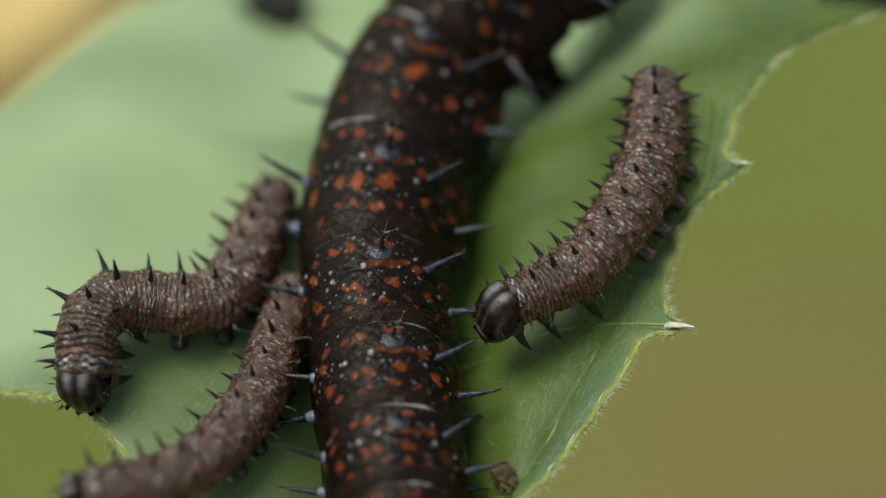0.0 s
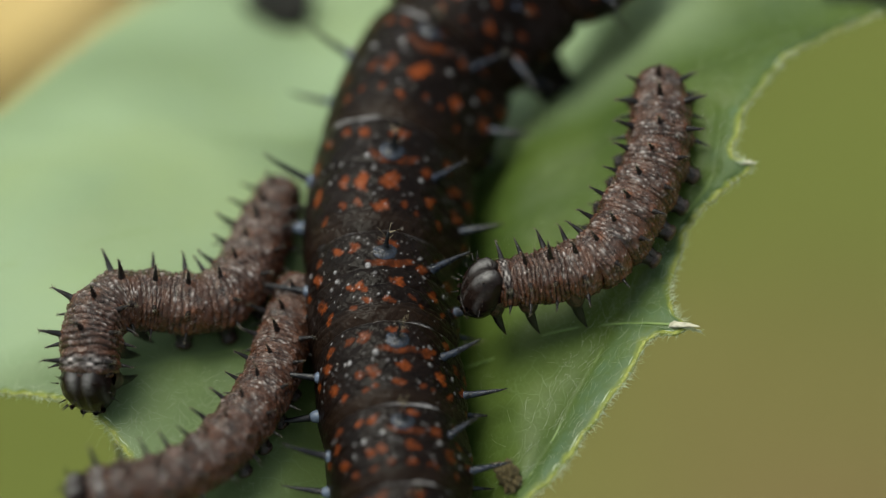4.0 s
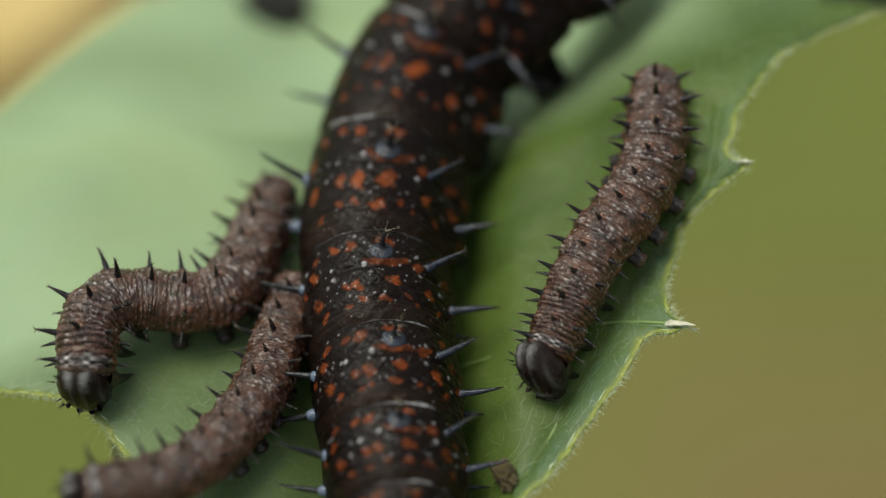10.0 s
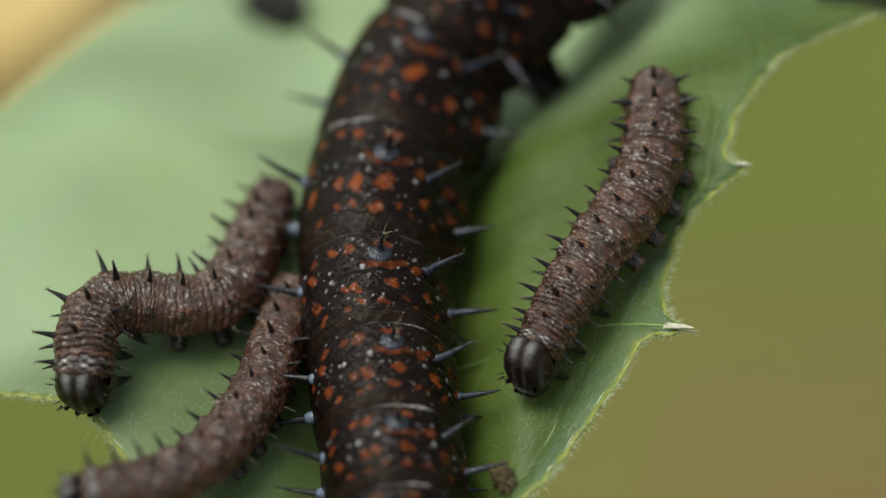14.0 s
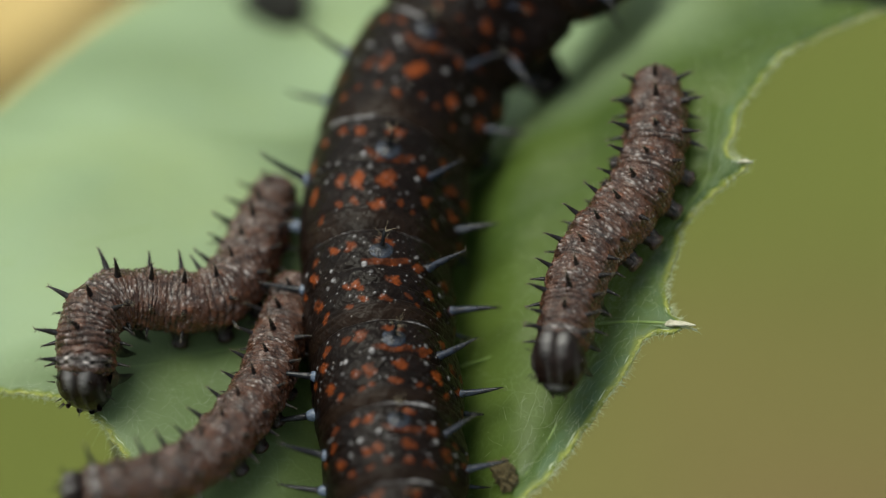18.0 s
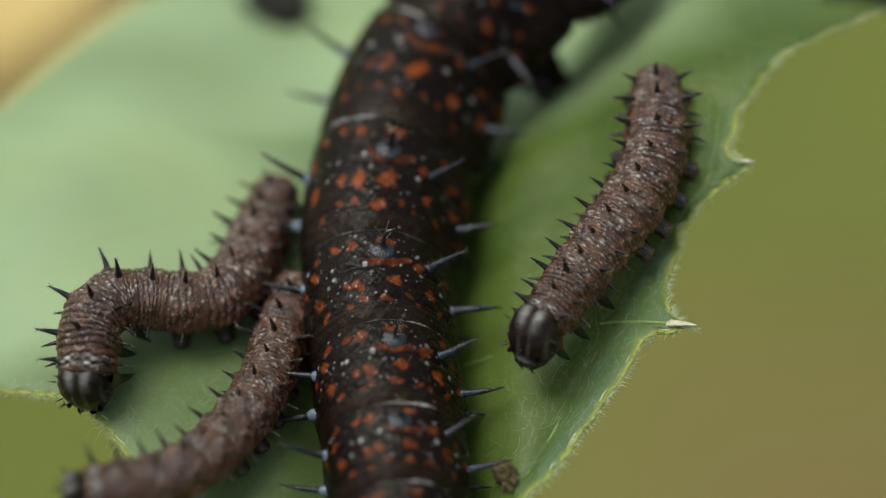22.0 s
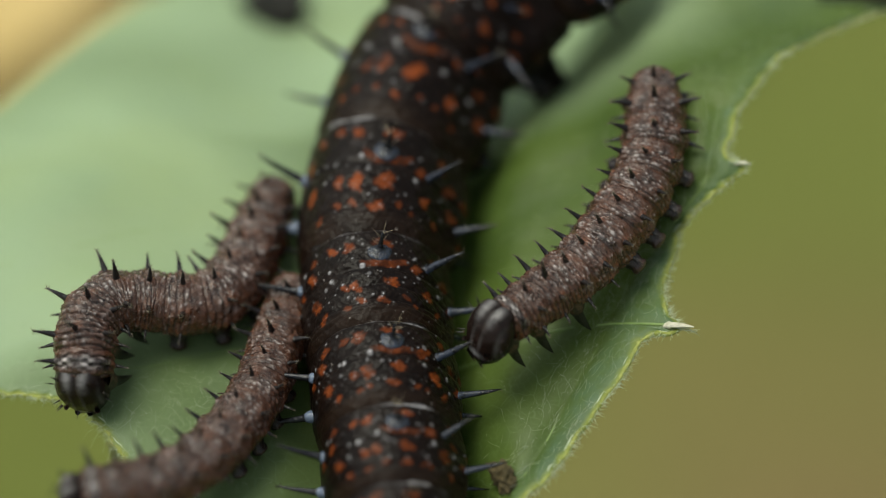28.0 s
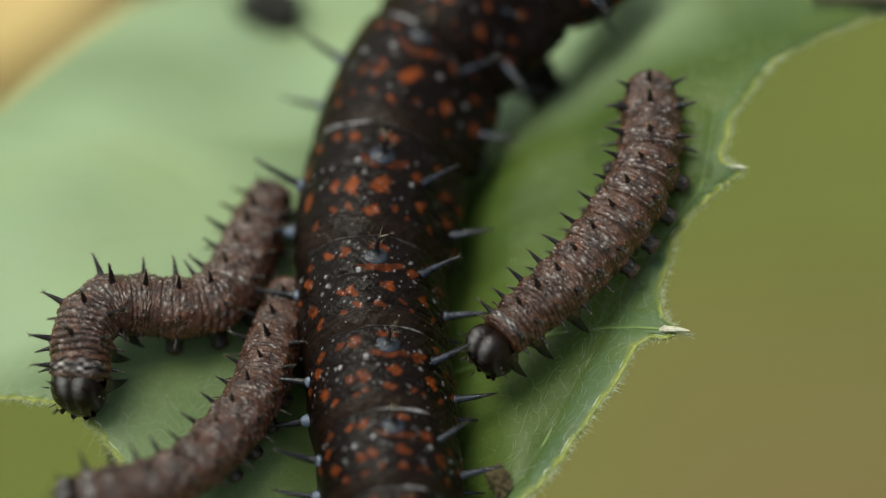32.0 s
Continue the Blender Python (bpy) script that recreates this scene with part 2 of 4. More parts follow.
def lathe(profile, sides, bend=(0, 0), base=0):
    """Rings round z of (z, r) in millimetres; bend pushes the far end aside."""
    verts, top = [], profile[-1][0]
    for z, r in profile:
        k = (max(z, 0) / top) ** 2
        for j in range(sides):
            a = 2 * math.pi * j / sides
            verts.append(((r * math.cos(a) + bend[0] * k) * MM, (r * math.sin(a) + bend[1] * k) * MM, z * MM))
    faces = grid_faces(len(profile), sides, base)
    faces.append(tuple(base + (len(profile) - 1) * sides + j for j in range(sides)))
    return verts, faces


def spine_mesh(name, mat, profile, bristles, length, blue_top, rng, bend=(0, 0), sides=10, thick=0.035, bright=0.25, bulb=0.0):
    verts, faces = lathe(profile, sides, bend)
    colours = [(max(0.0, min(1.0, (bulb - v[2] / MM) / 0.08)) if bulb else 0.0, 0, max(0.0, min(1.0, (blue_top - v[2] / MM) / (0.4 * blue_top + 1e-6)))) for v in verts]
    top = profile[-1][0]
    for i in range(bristles):
        z = top * (0.25 + 0.75 * (i + 0.5) / bristles)
        a = rng.uniform(0, 6.28)
        k = (z / top) ** 2
        root = np.array([bend[0] * k, bend[1] * k, z])
        d = np.array([math.cos(a), math.sin(a), rng.uniform(0.5, 1.3)])
        d /= np.linalg.norm(d)
        tip = root + d * length * rng.uniform(0.6, 1.1)
        side = np.cross(d, (0, 0, 1.0))
        side /= np.linalg.norm(side)
        other = np.cross(d, side)
        b = len(verts)
        for along, wide in ((0.0, thick), (0.6, thick * 0.55)):
            for k3 in range(3):
                q = root + (tip - root) * along + (side * math.cos(2.1 * k3) + other * math.sin(2.1 * k3)) * wide
                verts.append(tuple(q * MM))
        verts.append(tuple(tip * MM))
        colours += [(0, bright, 0.0)] * 7
        ring = min(range(len(profile)), key=lambda q: abs(profile[q][0] - z))
        faces.append((ring * sides + int(a / 6.2832 * sides) % sides, b, b + 1))
        for k3 in range(3):
            k4 = (k3 + 1) % 3
            faces += [(b + k3, b + k4, b + 3 + k4, b + 3 + k3), (b + 3 + k3, b + 3 + k4, b + 6)]
    me = bpy.data.meshes.new(name)
    me.from_pydata(verts, [], faces)
    me.update()
    me.polygons.foreach_set("use_smooth", [True] * len(me.polygons))
    me.materials.append(mat)
    a = me.attributes.new("pigment", "FLOAT_COLOR", "POINT")
    a.data.foreach_set("color", np.hstack([np.array(colours), np.ones((len(colours), 1))]).astype(np.float32).ravel())
    return me


RNG = random.Random(7)
SMALL_SPINES = [spine_mesh("spine", SPINE_SMALL, [(-0.1, 0.20), (0.0, 0.18), (0.10, 0.145), (0.35, 0.12), (0.7, 0.07), (1.05, 0.014)], 30, 0.23, 0.10, RNG, (RNG.uniform(-0.08, 0.08), 0.07), 10, 0.020, 0.35) for _ in range(4)]
# blue reaches far up these shafts: own tint plus sky reflection painted in
BIG_SPINES = [spine_mesh("spine", SPINE_BIG, [(-0.3, 0.24), (0.0, 0.235), (0.12, 0.22), (0.24, 0.19), (0.36, 0.175), (0.8, 0.155), (1.3, 0.12), (1.8, 0.07), (2.2, 0.012)], 16, 0.45, 1.5, RNG, (RNG.uniform(-0.14, 0.14), RNG.uniform(-0.1, 0.15)), 14, 0.011, 0.45, 0.13) for _ in range(5)]
BARBED_SPINES = [spine_mesh("spine", SPINE_BIG, [(-0.3, 0.30), (0.0, 0.30), (0.12, 0.285), (0.22, 0.24), (0.32, 0.175), (0.8, 0.145), (1.4, 0.11), (1.9, 0.06), (2.3, 0.012)], 30, 0.30, 0.30, RNG, (RNG.uniform(-0.14, 0.14), 0.2), 14, 0.022, 0.15, 0.30) for _ in range(3)]
DORSAL_SPINES = [spine_mesh("spine", SPINE_BIG, [(-0.25, 0.64), (0.0, 0.66), (0.08, 0.64), (0.15, 0.55), (0.20, 0.38), (0.24, 0.17), (0.4, 0.14), (0.8, 0.10), (1.1, 0.09), (1.3, 0.012)], 9, 0.80, 0.26, RNG, (0.05, RNG.uniform(-0.1, 0.1)), 18, 0.018, 0.9) for _ in range(3)]
HOOK_LEG = spine_mesh("leg", SPINE_SMALL, [(-0.45, 0.58), (0.0, 0.50), (0.28, 0.40), (0.42, 0.30), (0.50, 0.25), (0.85, 0.22), (1.2, 0.16), (1.5, 0.08), (1.72, 0.01)], 6, 0.16, 0.50, RNG, (0, -0.45), 14)
PROLEG = spine_mesh("proleg", BROWN, [(-0.5, 0.42), (0.0, 0.40), (0.3, 0.34), (0.55, 0.27), (0.62, 0.31), (0.72, 0.30), (0.80, 0.2)], 0, 0.1, 0.85, RNG, (0, 0), 12)
BIG_PROLEG = spine_mesh("proleg", BLACK_SPOT, [(-1.2, 1.0), (0.0, 0.95), (0.7, 0.85), (1.2, 0.65), (1.5, 0.75), (1.75, 0.7), (1.85, 0.4)], 0, 0.1, 0.0, RNG, (0, 0), 16)


def outward(theta, y, r, lean=0.0, size=1.0, spin=0.0):
    """A pose on the skin of a segment: theta degrees from the back, y along it, r from its axis; lean tips it forward."""
    a = radians(theta)
    m = Matrix.Translation((math.sin(a) * r * MM, y * MM, math.cos(a) * r * MM))
    return m @ Euler((0, a, 0)).to_matrix().to_4x4() @ Euler((radians(-lean), 0, radians(spin))).to_matrix().to_4x4() @ Matrix.Scale(size, 4)


def hung(side, radius, y=0.0):
    """A pose low on the flank, for a leg that hangs down."""
    a = radians(side * 126)
    m = Matrix.Translation((math.sin(a) * radius * 0.86 * MM, y * MM, math.cos(a) * radius * 0.86 * MM))
    return m @ Euler((0, radians(side * 158), 0)).to_matrix().to_4x4() @ Matrix.Scale(radius / 1.2, 4)


def small_segment(parent, length, radius, index, seed, matrix=None, curve=None):
    """One body ring of a small caterpillar, in its own space: forward is +y, the back is +z. curve: the axis, the place on it and a matrix back from the world, for a ring bent along its axis."""
    n_s, n_a = 64, 190
    rng = np.random.RandomState(seed)
    u = np.linspace(-0.14, 1.14, n_s)[:, None]
    th = np.linspace(0, 2 * math.pi, n_a, endpoint=False)[None, :]
    around = np.abs(((th + math.pi) % (2 * math.pi)) - math.pi)
    edge = np.clip(np.minimum(u + 0.14, 1.14 - u) / 0.18, 0, 1)
    r = radius * (0.82 + 0.18 * np.sqrt(edge)) * (1 + 0.03 * np.sin(np.pi * np.clip(u, 0, 1)))
    thorax = index < 3
    folds = 3 if index == 0 else 5 if thorax else 6
    # uneven annulets, which fork and fade as they run round
    phase = u * folds + 0.20 * np.sin(th * 2 + seed) * np.sin(u * 5 + seed) + 0.13 * np.sin(th * 5 + 2 * seed) + 0.09 * np.sin(th * 11 + 3 * seed) * np.sin(u * 17 + seed)
    rough_part = np.ones_like(u) if thorax else 1 / (1 + np.exp((u - 0.70 + 0.04 * np.sin(seed)) / 0.04))
    lobed = 0.75 + 0.25 * np.sin(th * 9 + seed + 2.4 * np.floor(phase))
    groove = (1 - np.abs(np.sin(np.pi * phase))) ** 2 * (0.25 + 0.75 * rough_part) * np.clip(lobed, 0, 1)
    fine = np.abs(np.sin(np.pi * (phase * 2.6 + 0.3 * np.sin(th * 7 + seed)))) ** 0.5
    r = r * (1 - (0.11 if thorax else 0.05) * groove) * (1 - 0.009 * (1 - fine)) * (1 + 0.012 * np.sin(th * 13 + 2 * seed) * np.sin(u * 9 + seed))
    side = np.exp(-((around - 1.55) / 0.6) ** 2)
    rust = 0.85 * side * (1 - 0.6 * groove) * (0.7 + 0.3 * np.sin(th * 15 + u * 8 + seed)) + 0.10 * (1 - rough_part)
    pale = np.zeros((n_s, n_a))
    grain = np.zeros((n_s, n_a))
    # granules: short pale streaks across the crests, scattered unevenly
    for _ in range(folds * 34):
        u0 = (rng.randint(folds) + 0.5 + rng.normal(0, 0.24)) / folds
        t1 = rng.uniform(-2.0, 2.0)
        w = rng.uniform(0.014, 0.032)
        wide = w * rng.choice((1.0, 1.0, 1.3, 2.2))
        if not thorax and u0 > 0.74 and rng.rand() < 0.6:
            continue
        dt = ((th - t1 + math.pi) % (2 * math.pi)) - math.pi
        g = np.exp(-((u - u0 - 0.03 * np.sin(3 * dt)) * length / radius) ** 2 / w ** 2 / 2 - dt ** 2 / wide ** 2 / 2)
        bright = 1.3 * rng.uniform(0, 1) ** 2.4 * (0.0 if index == 0 else 0.4 if thorax else 0.55)
        if abs(t1) > 0.9:
            rust = rust + g * rng.uniform(0.0, 0.30)
            bright *= 0.45
        pale = np.maximum(pale, g * bright)
        grain = np.maximum(grain, g)
    r = r + radius * 0.038 * grain
    # darker along the belly and in the grooves between annulets
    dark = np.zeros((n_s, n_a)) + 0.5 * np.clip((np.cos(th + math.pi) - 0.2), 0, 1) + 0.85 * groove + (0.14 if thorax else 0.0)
    for row in ROWS:
        dt = ((th - radians(row) + math.pi) % (2 * math.pi)) - math.pi
        g = np.exp(-((u - 0.45) * length / radius) ** 2 / 0.05 - dt ** 2 / 0.05)
        r = r + radius * 0.09 * g
        spot = np.exp(-((u - 0.54) * length / radius) ** 2 / 0.030 - dt ** 2 / 0.025)
        rust = rust + (0.9 if abs(row) < 60 else 0.4) * spot
        pale = pale * (1 - 0.8 * spot)
        dark = dark * (1 - 0.7 * spot)
    if thorax:
        rust = rust + 0.10 * (1 - groove) * np.clip(around / 0.6, 0.2, 1)
    if index == 0:
        rust = rust + 0.22 * np.exp(-((u - 0.80) / 0.12) ** 2) + 0.18 * np.exp(-((u - 0.10) / 0.12) ** 2)
        blotch = 0.4 + 0.7 * np.sin(th * 13 + seed) * np.sin(u * 23 + seed)
        pale = np.maximum(pale, blotch * (0.95 * np.exp(-((u - 0.42) / 0.20) ** 2) * np.exp(-((around - 0.36) / 0.22) ** 2) + 0.7 * np.exp(-((u - 0.5) / 0.15) ** 2) * np.exp(-((around - 0.95) / 0.12) ** 2)))
        dark = np.maximum(dark, 0.95 * np.exp(-((u - 0.42) / 0.26) ** 4) * (np.cos(th) > 0.2))
    y = (0.5 - u) * length + 0 * th
    x, z = r * np.sin(th), r * np.cos(th)
    z = np.where(z < 0, z * 0.93, z)
    verts = np.stack([x, y, z], -1)
    if curve is not None:
        line, middle, inverse = curve
        for q in range(n_s):
            s = middle - float(y[q, 0])
            right, forward, up = line.basis(s, 0.6)
            verts[q] = line.at(s) + np.outer(x[q], right) + np.outer(z[q], up)
        verts = (verts.reshape(-1, 3) * MM) @ np.array(inverse.to_3x3()).T + np.array(inverse.translation)
    else:
        verts = verts.reshape(-1, 3) * MM
    faces = grid_faces(n_s, n_a)
    faces += [tuple(range(n_a))[::-1], tuple(range((n_s - 1) * n_a, n_s * n_a))]
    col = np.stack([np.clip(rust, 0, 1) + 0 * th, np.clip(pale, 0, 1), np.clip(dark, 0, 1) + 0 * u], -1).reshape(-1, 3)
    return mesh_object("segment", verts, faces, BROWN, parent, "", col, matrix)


ROWS = (0, -52, 52, -98, 98)


def small_spines(seg, length, radius, index, seed, spread=150):
    rng = random.Random(seed)
    for row in ROWS:
        if index == 0 and row == 0:
            continue
        size = rng.uniform(0.66, 0.84) * (1.22 if index < 4 else 1.3 if index > 8 else 1.0) * radius / 1.25 * (0.75 if abs(row) > 90 else 1.0)
        put("spine", rng.choice(SMALL_SPINES), seg, "", outward(row + rng.uniform(-3, 3), 0.05 * length, radius * 1.03, rng.uniform(0, 14), size, rng.uniform(-30, 30)))
    if index < 3:
        for side in (-1, 1):
            put("leg", HOOK_LEG, seg, "shiny black hooked leg", hung(side, radius, (0.65, 0.1, -0.85)[index]))
    elif index in (5, 6, 7, 8, 11):
        for side in (-1, 1):
            put("proleg", PROLEG, seg, "", outward(side * spread, 0.0, radius * 0.74, 0, radius / 1.05))


def small_head(parent, radius, matrix=None):
    """The head capsule: two lobes with a groove between, mouth at the lower front. Forward is +y."""
    n_s, n_a = 36, 56
    ph = np.linspace(0.04, math.pi - 0.04, n_s)[:, None]
    th = np.linspace(0, 2 * math.pi, n_a, endpoint=False)[None, :]
    x, z, y = np.sin(ph) * np.cos(th), np.cos(ph) + 0 * th, np.sin(ph) * np.sin(th)
    lobes = 1 + 0.09 * np.exp(-((np.abs(x) - 0.48) / 0.28) ** 2) * np.clip(z + 0.3, 0, 1)
    groove = 1 - 0.08 * np.exp(-(x / 0.07) ** 2) * np.clip(y * 0.7 + z + 0.2, 0, 1)
    taper = 1 - 0.22 * np.clip(-z, 0, 1)
    k = lobes * groove
    front = np.clip(y * 1.5 + 0.5, 0, 1)
    # pale tops of the two lobes: their sky highlights painted in
    pale = 0.55 / (1 + np.exp((np.abs(np.abs(x) - 0.27) - 0.12) / 0.05)) * np.clip((z - 0.36) * 2.4, 0, 1) * np.clip(y * 2 + 0.55, 0, 1)
    pale = np.maximum(pale, 0.25 * np.exp(-((np.abs(x) - 0.80 + 0.10 * z) / 0.06) ** 2) * np.clip(0.8 - np.abs(z), 0, 1) * front)
    pale = np.maximum(pale, 0.25 * np.exp(-((np.abs(x) - 0.20) / 0.05) ** 2) * np.clip(0.7 - np.abs(z + 0.1), 0, 1) * front)
    pale = np.maximum(pale, 0.8 * np.exp(-(x / 0.35) ** 2 - ((z + 0.55) / 0.10) ** 2) * (y > 0))
    k = k * (1 + 0.02 * np.sin(5 * th + 7 * ph) * np.sin(9 * ph))
    verts = np.stack([x * k * taper * 0.95, y * k * 0.68, z * k * 1.18 - 0.12], -1).reshape(-1, 3) * radius * MM
    faces = grid_faces(n_s, n_a)
    faces += [tuple(range(n_a))[::-1], tuple(range((n_s - 1) * n_a, n_s * n_a))]
    col = np.stack([0 * pale, np.clip(pale, 0, 1), 0 * pale], -1).reshape(-1, 3)
    head = mesh_object("head", verts, faces, HEAD, parent, "shiny black head capsule with pale streaks and painted highlights", col, matrix)
    for side in (-1, 1):
        put("mouthpart", SMALL_SPINES[0], head, "", Matrix.Translation((side * 0.22 * radius * MM, 0.5 * radius * MM, -0.85 * radius * MM)) @ Euler((radians(150), 0, 0)).to_matrix().to_4x4() @ Matrix.Scale(0.75, 4))
        put("antenna", SMALL_SPINES[1], head, "", Matrix.Translation((side * 0.55 * radius * MM, 0.55 * radius * MM, -0.55 * radius * MM)) @ Euler((radians(115), 0, radians(-25 * side))).to_matrix().to_4x4() @ Matrix.Scale(0.6, 4))
    rng = random.Random(5)
    for _ in range(12):
        a, b = rng.uniform(-1.3, 1.3), rng.uniform(-0.6, 1.2)
        d = Vector((math.sin(a), math.cos(a) * math.cos(b), math.sin(b)))
        m = Matrix.Translation(d * radius * 0.93 * MM) @ d.to_track_quat("Z", "Y").to_matrix().to_4x4() @ Matrix.Diagonal((0.22, 0.22, 0.32, 1))
        put("bristle", SMALL_SPINES[2], head, "", m)
    return head


SEGMENTS = 12
SHARES = np.array([0.62, 0.85, 0.95, 1, 1.05, 1.1, 1.1, 1.1, 1.1, 1.05, 1.0, 1.0])
SHARES = SHARES / SHARES.sum()
MIDDLES = np.cumsum(SHARES) - SHARES / 2


def empty_thing(name, x, label, category, group=""):
    ob = new(name)
    ob.empty_display_size = 2 * MM
    ob.matrix_basis = Matrix.Translation(Vector(x) * MM)
    return tagged(ob, label, category, group)


def still_caterpillar(points, radii, head_radius, base, label, seed, head_tip=0.0):
    line = Line(points)
    thing = empty_thing("caterpillar", base, label, "caterpillar", "small brown caterpillars on the leaf")
    back = Matrix.Translation(-Vector(base) * MM)
    start = head_radius * 0.80
    for i in range(SEGMENTS):
        step = (line.length - start) * SHARES[i]
        s = start + (line.length - start) * MIDDLES[i]
        radius = float(np.interp(i / (SEGMENTS - 1), [0, 0.15, 0.5, 0.85, 1], radii))
        m = basis_matrix(line.at(s), *line.basis(s, step * 0.5))
        seg = small_segment(thing, step, radius, i, seed + i, back @ m, (line, s, m.inverted()))
        small_spines(seg, step, radius, i, seed + i)
    m = back @ basis_matrix(line.at(head_radius * 0.36), *line.basis(0.4))
    small_head(thing, head_radius, m @ Euler((radians(head_tip), 0, 0)).to_matrix().to_4x4())
    return thing


# ---- ground and far litter ----
GUTTER = [(13.5, 2.2), (12.4, -0.95), (11.15, -2.0), (10.15, -2.8), (8.95, -3.7), (7.96, -4.8), (7.1, -6.1), (5.9, -7.9), (4.6, -9.6), (3.4, -11.4), (2.15, -13.0)]
CREASES = [(a, b, 0.34, 0.6) for a, b in zip(GUTTER, GUTTER[1:])] + [((9.5, -7.75), (6.5, -6.3), 0.12, 0.35), ((6.5, -6.3), (1.4, -6.0), 0.12, 0.5), ((-16.7, -4.9), (-12.2, -4.8), 0.14, 0.7), ((-12.2, -4.8), (-6.3, -4.2), 0.14, 0.7), ((-4, 1), (-8, -5.6), 0.2, 0.9), ((-8, -5.6), (-11.8, -13.2), 0.2, 0.9)]


def crease(x, y):
    """How far the blade sinks along its veins."""
    deep = 0.0
    for (ax, ay), (bx, by), depth, wide in CREASES:
        k = max(0.0, min(1.0, ((x - ax) * (bx - ax) + (y - ay) * (by - ay)) / ((bx - ax) ** 2 + (by - ay) ** 2)))
        d2 = (x - ax - k * (bx - ax)) ** 2 + (y - ay - k * (by - ay)) ** 2
        if d2 < 9 * wide * wide:
            deep = max(deep, depth * math.exp(-math.sqrt(d2) / wide))
    return deep


def leaf_height(x, y):
    """The blade rises to one side, sags under the large caterpillar and falls away at the back."""
    z = 3.0 * (1 - math.exp(-((x - 1) / 9) ** 2)) if x > 1 else 0.0
    if x < 0:
        z -= 0.003 * min(x * x, 900)
    if x < -6:
        z += 2.2 * (1 - math.exp(-((x + 6) / 7) ** 2))
    a, b = max(0.0, min(1.0, (x - 7) / 6)), max(0.0, min(1.0, (y + 6) / 7))
    z += 2.2 * a * a * (3 - 2 * a) * b * b * (3 - 2 * b)
    axis = float(np.interp(y, [-20, -9, 2, 8.5, 14], [-3.6, -3.1, -2.0, 0.5, 6.0]))
    z -= 2.4 * math.exp(-((x - axis) / 4.2) ** 4)
    if y > 4:
        z -= 0.45 * (math.hypot(y - 4, 4) - 4)
    return z


def ground():
    n = 60
    span = np.concatenate([-np.geomspace(40, 0.02, n), [0], np.geomspace(0.02, 40, n)])
    k = len(span)
    verts = [(x, y + 0.2, -0.25 + 0.006 * noise.noise((x * 12, y * 12, 0))) for y in span for x in span]
    soil = [max(0.0, min(1.0, 1.25 - math.hypot((x - 0.062) / 0.085, (y - 0.118) / 0.075) + 0.25 * noise.noise((x * 25, y * 25, 3)))) for x, y, z in verts]
    ob = mesh_object("ground", verts, grid_faces(k, k, closed=False), GROUND, colours=np.array([(q, 0, 0) for q in soil]))
    return tagged(ob, "mossy green ground far below the leaf", "ground", kind="structure")


def litter_leaf(name, x, y, z, length, width, turn, mat, label):
    n, w = 24, 13
    verts = []
    for side in (0, 1):
        for i in range(n):
            u = i / (n - 1)
            half = width * math.sin(math.pi * u ** 0.8) ** 0.8 / 2 + 0.0005
            for j in range(w):
                v = 2 * j / (w - 1) - 1
                h = 0.12 * width * v * v + 0.004 * noise.noise((u * 4, v * 2, x * 50)) + 0.02 * length * math.sin(3 * u)
                verts.append(((u - 0.5) * length, v * half, h + (0.0008 if side else 0)))
    faces = grid_faces(n, w, closed=False) + [tuple(q + n * w for q in f) for f in grid_faces(n, w, closed=False)]
    rim = [i * w for i in range(n)] + [(n - 1) * w + j for j in range(w)] + [i * w + w - 1 for i in reversed(range(n))] + list(reversed(range(w)))
    faces += [(a, b, b + n * w, a + n * w) for a, b in zip(rim, rim[1:]) if a != b]
    thing = new(name)
    thing.matrix_basis = pose(x, y, z, 0, 0, turn)
    mesh_object("blade", verts, faces, mat, thing)
    line = Line([(q * length / MM, 0, (0.004 + 0.02 * length * math.sin(3 * (q + 0.5))) / MM) for q in (-0.62, -0.4, -0.2, 0, 0.2, 0.4, 0.5)])
    v, f = tube(line, lambda u: 1.3 - 0.8 * u, 8, 30)
    mesh_object("midrib", v, f, mat, thing)
    return tagged(thing, label, "leaf")


# ---- the leaf that carries the caterpillars ----
OUTLINE = [(25.7, 7.85), (22.1, 6.95), (20.1, 6.3), (18.3, 5.5), (16.8, 4.65), (15.85, 3.75), (15.3, 3.0), (14.8, 2.4), (14.3, 1.85), (13.9, 1.15), (13.65, 0.3), (13.25, -0.2), (13.35, -0.55), (14.05, -1.2), (13.2, -1.55), (12.35, -1.8), (11.55, -2.1), (11.15, -2.5), (10.6, -2.85), (10.35, -3.75), (9.95, -4.5), (9.55, -5.5), (9.4, -6.7), (9.55, -7.35), (9.9, -7.85), (8.95, -7.65), (8.2, -7.8), (7.45, -8.7), (6.85, -9.35), (6.2, -10.2), (5.6, -10.8), (4.4, -12.0), (3.25, -13.25), (1.85, -14.3), (0.3, -15.2), (-4.0, -17.2), (-9.7, -15.9), (-13.3, -13.2), (-15.0, -9.8), (-16.4, -7.5), (-17.4, -6.4), (-20.7, -5.4), (-26.2, -4.1), (-31.2, 6.0), (-22.6, 17.5), (-16.0, 29.9), (-10.1, 35.2), (-0.2, 37.1), (12.0, 22.0), (19.3, 13.1), (25.7, 9.5)]


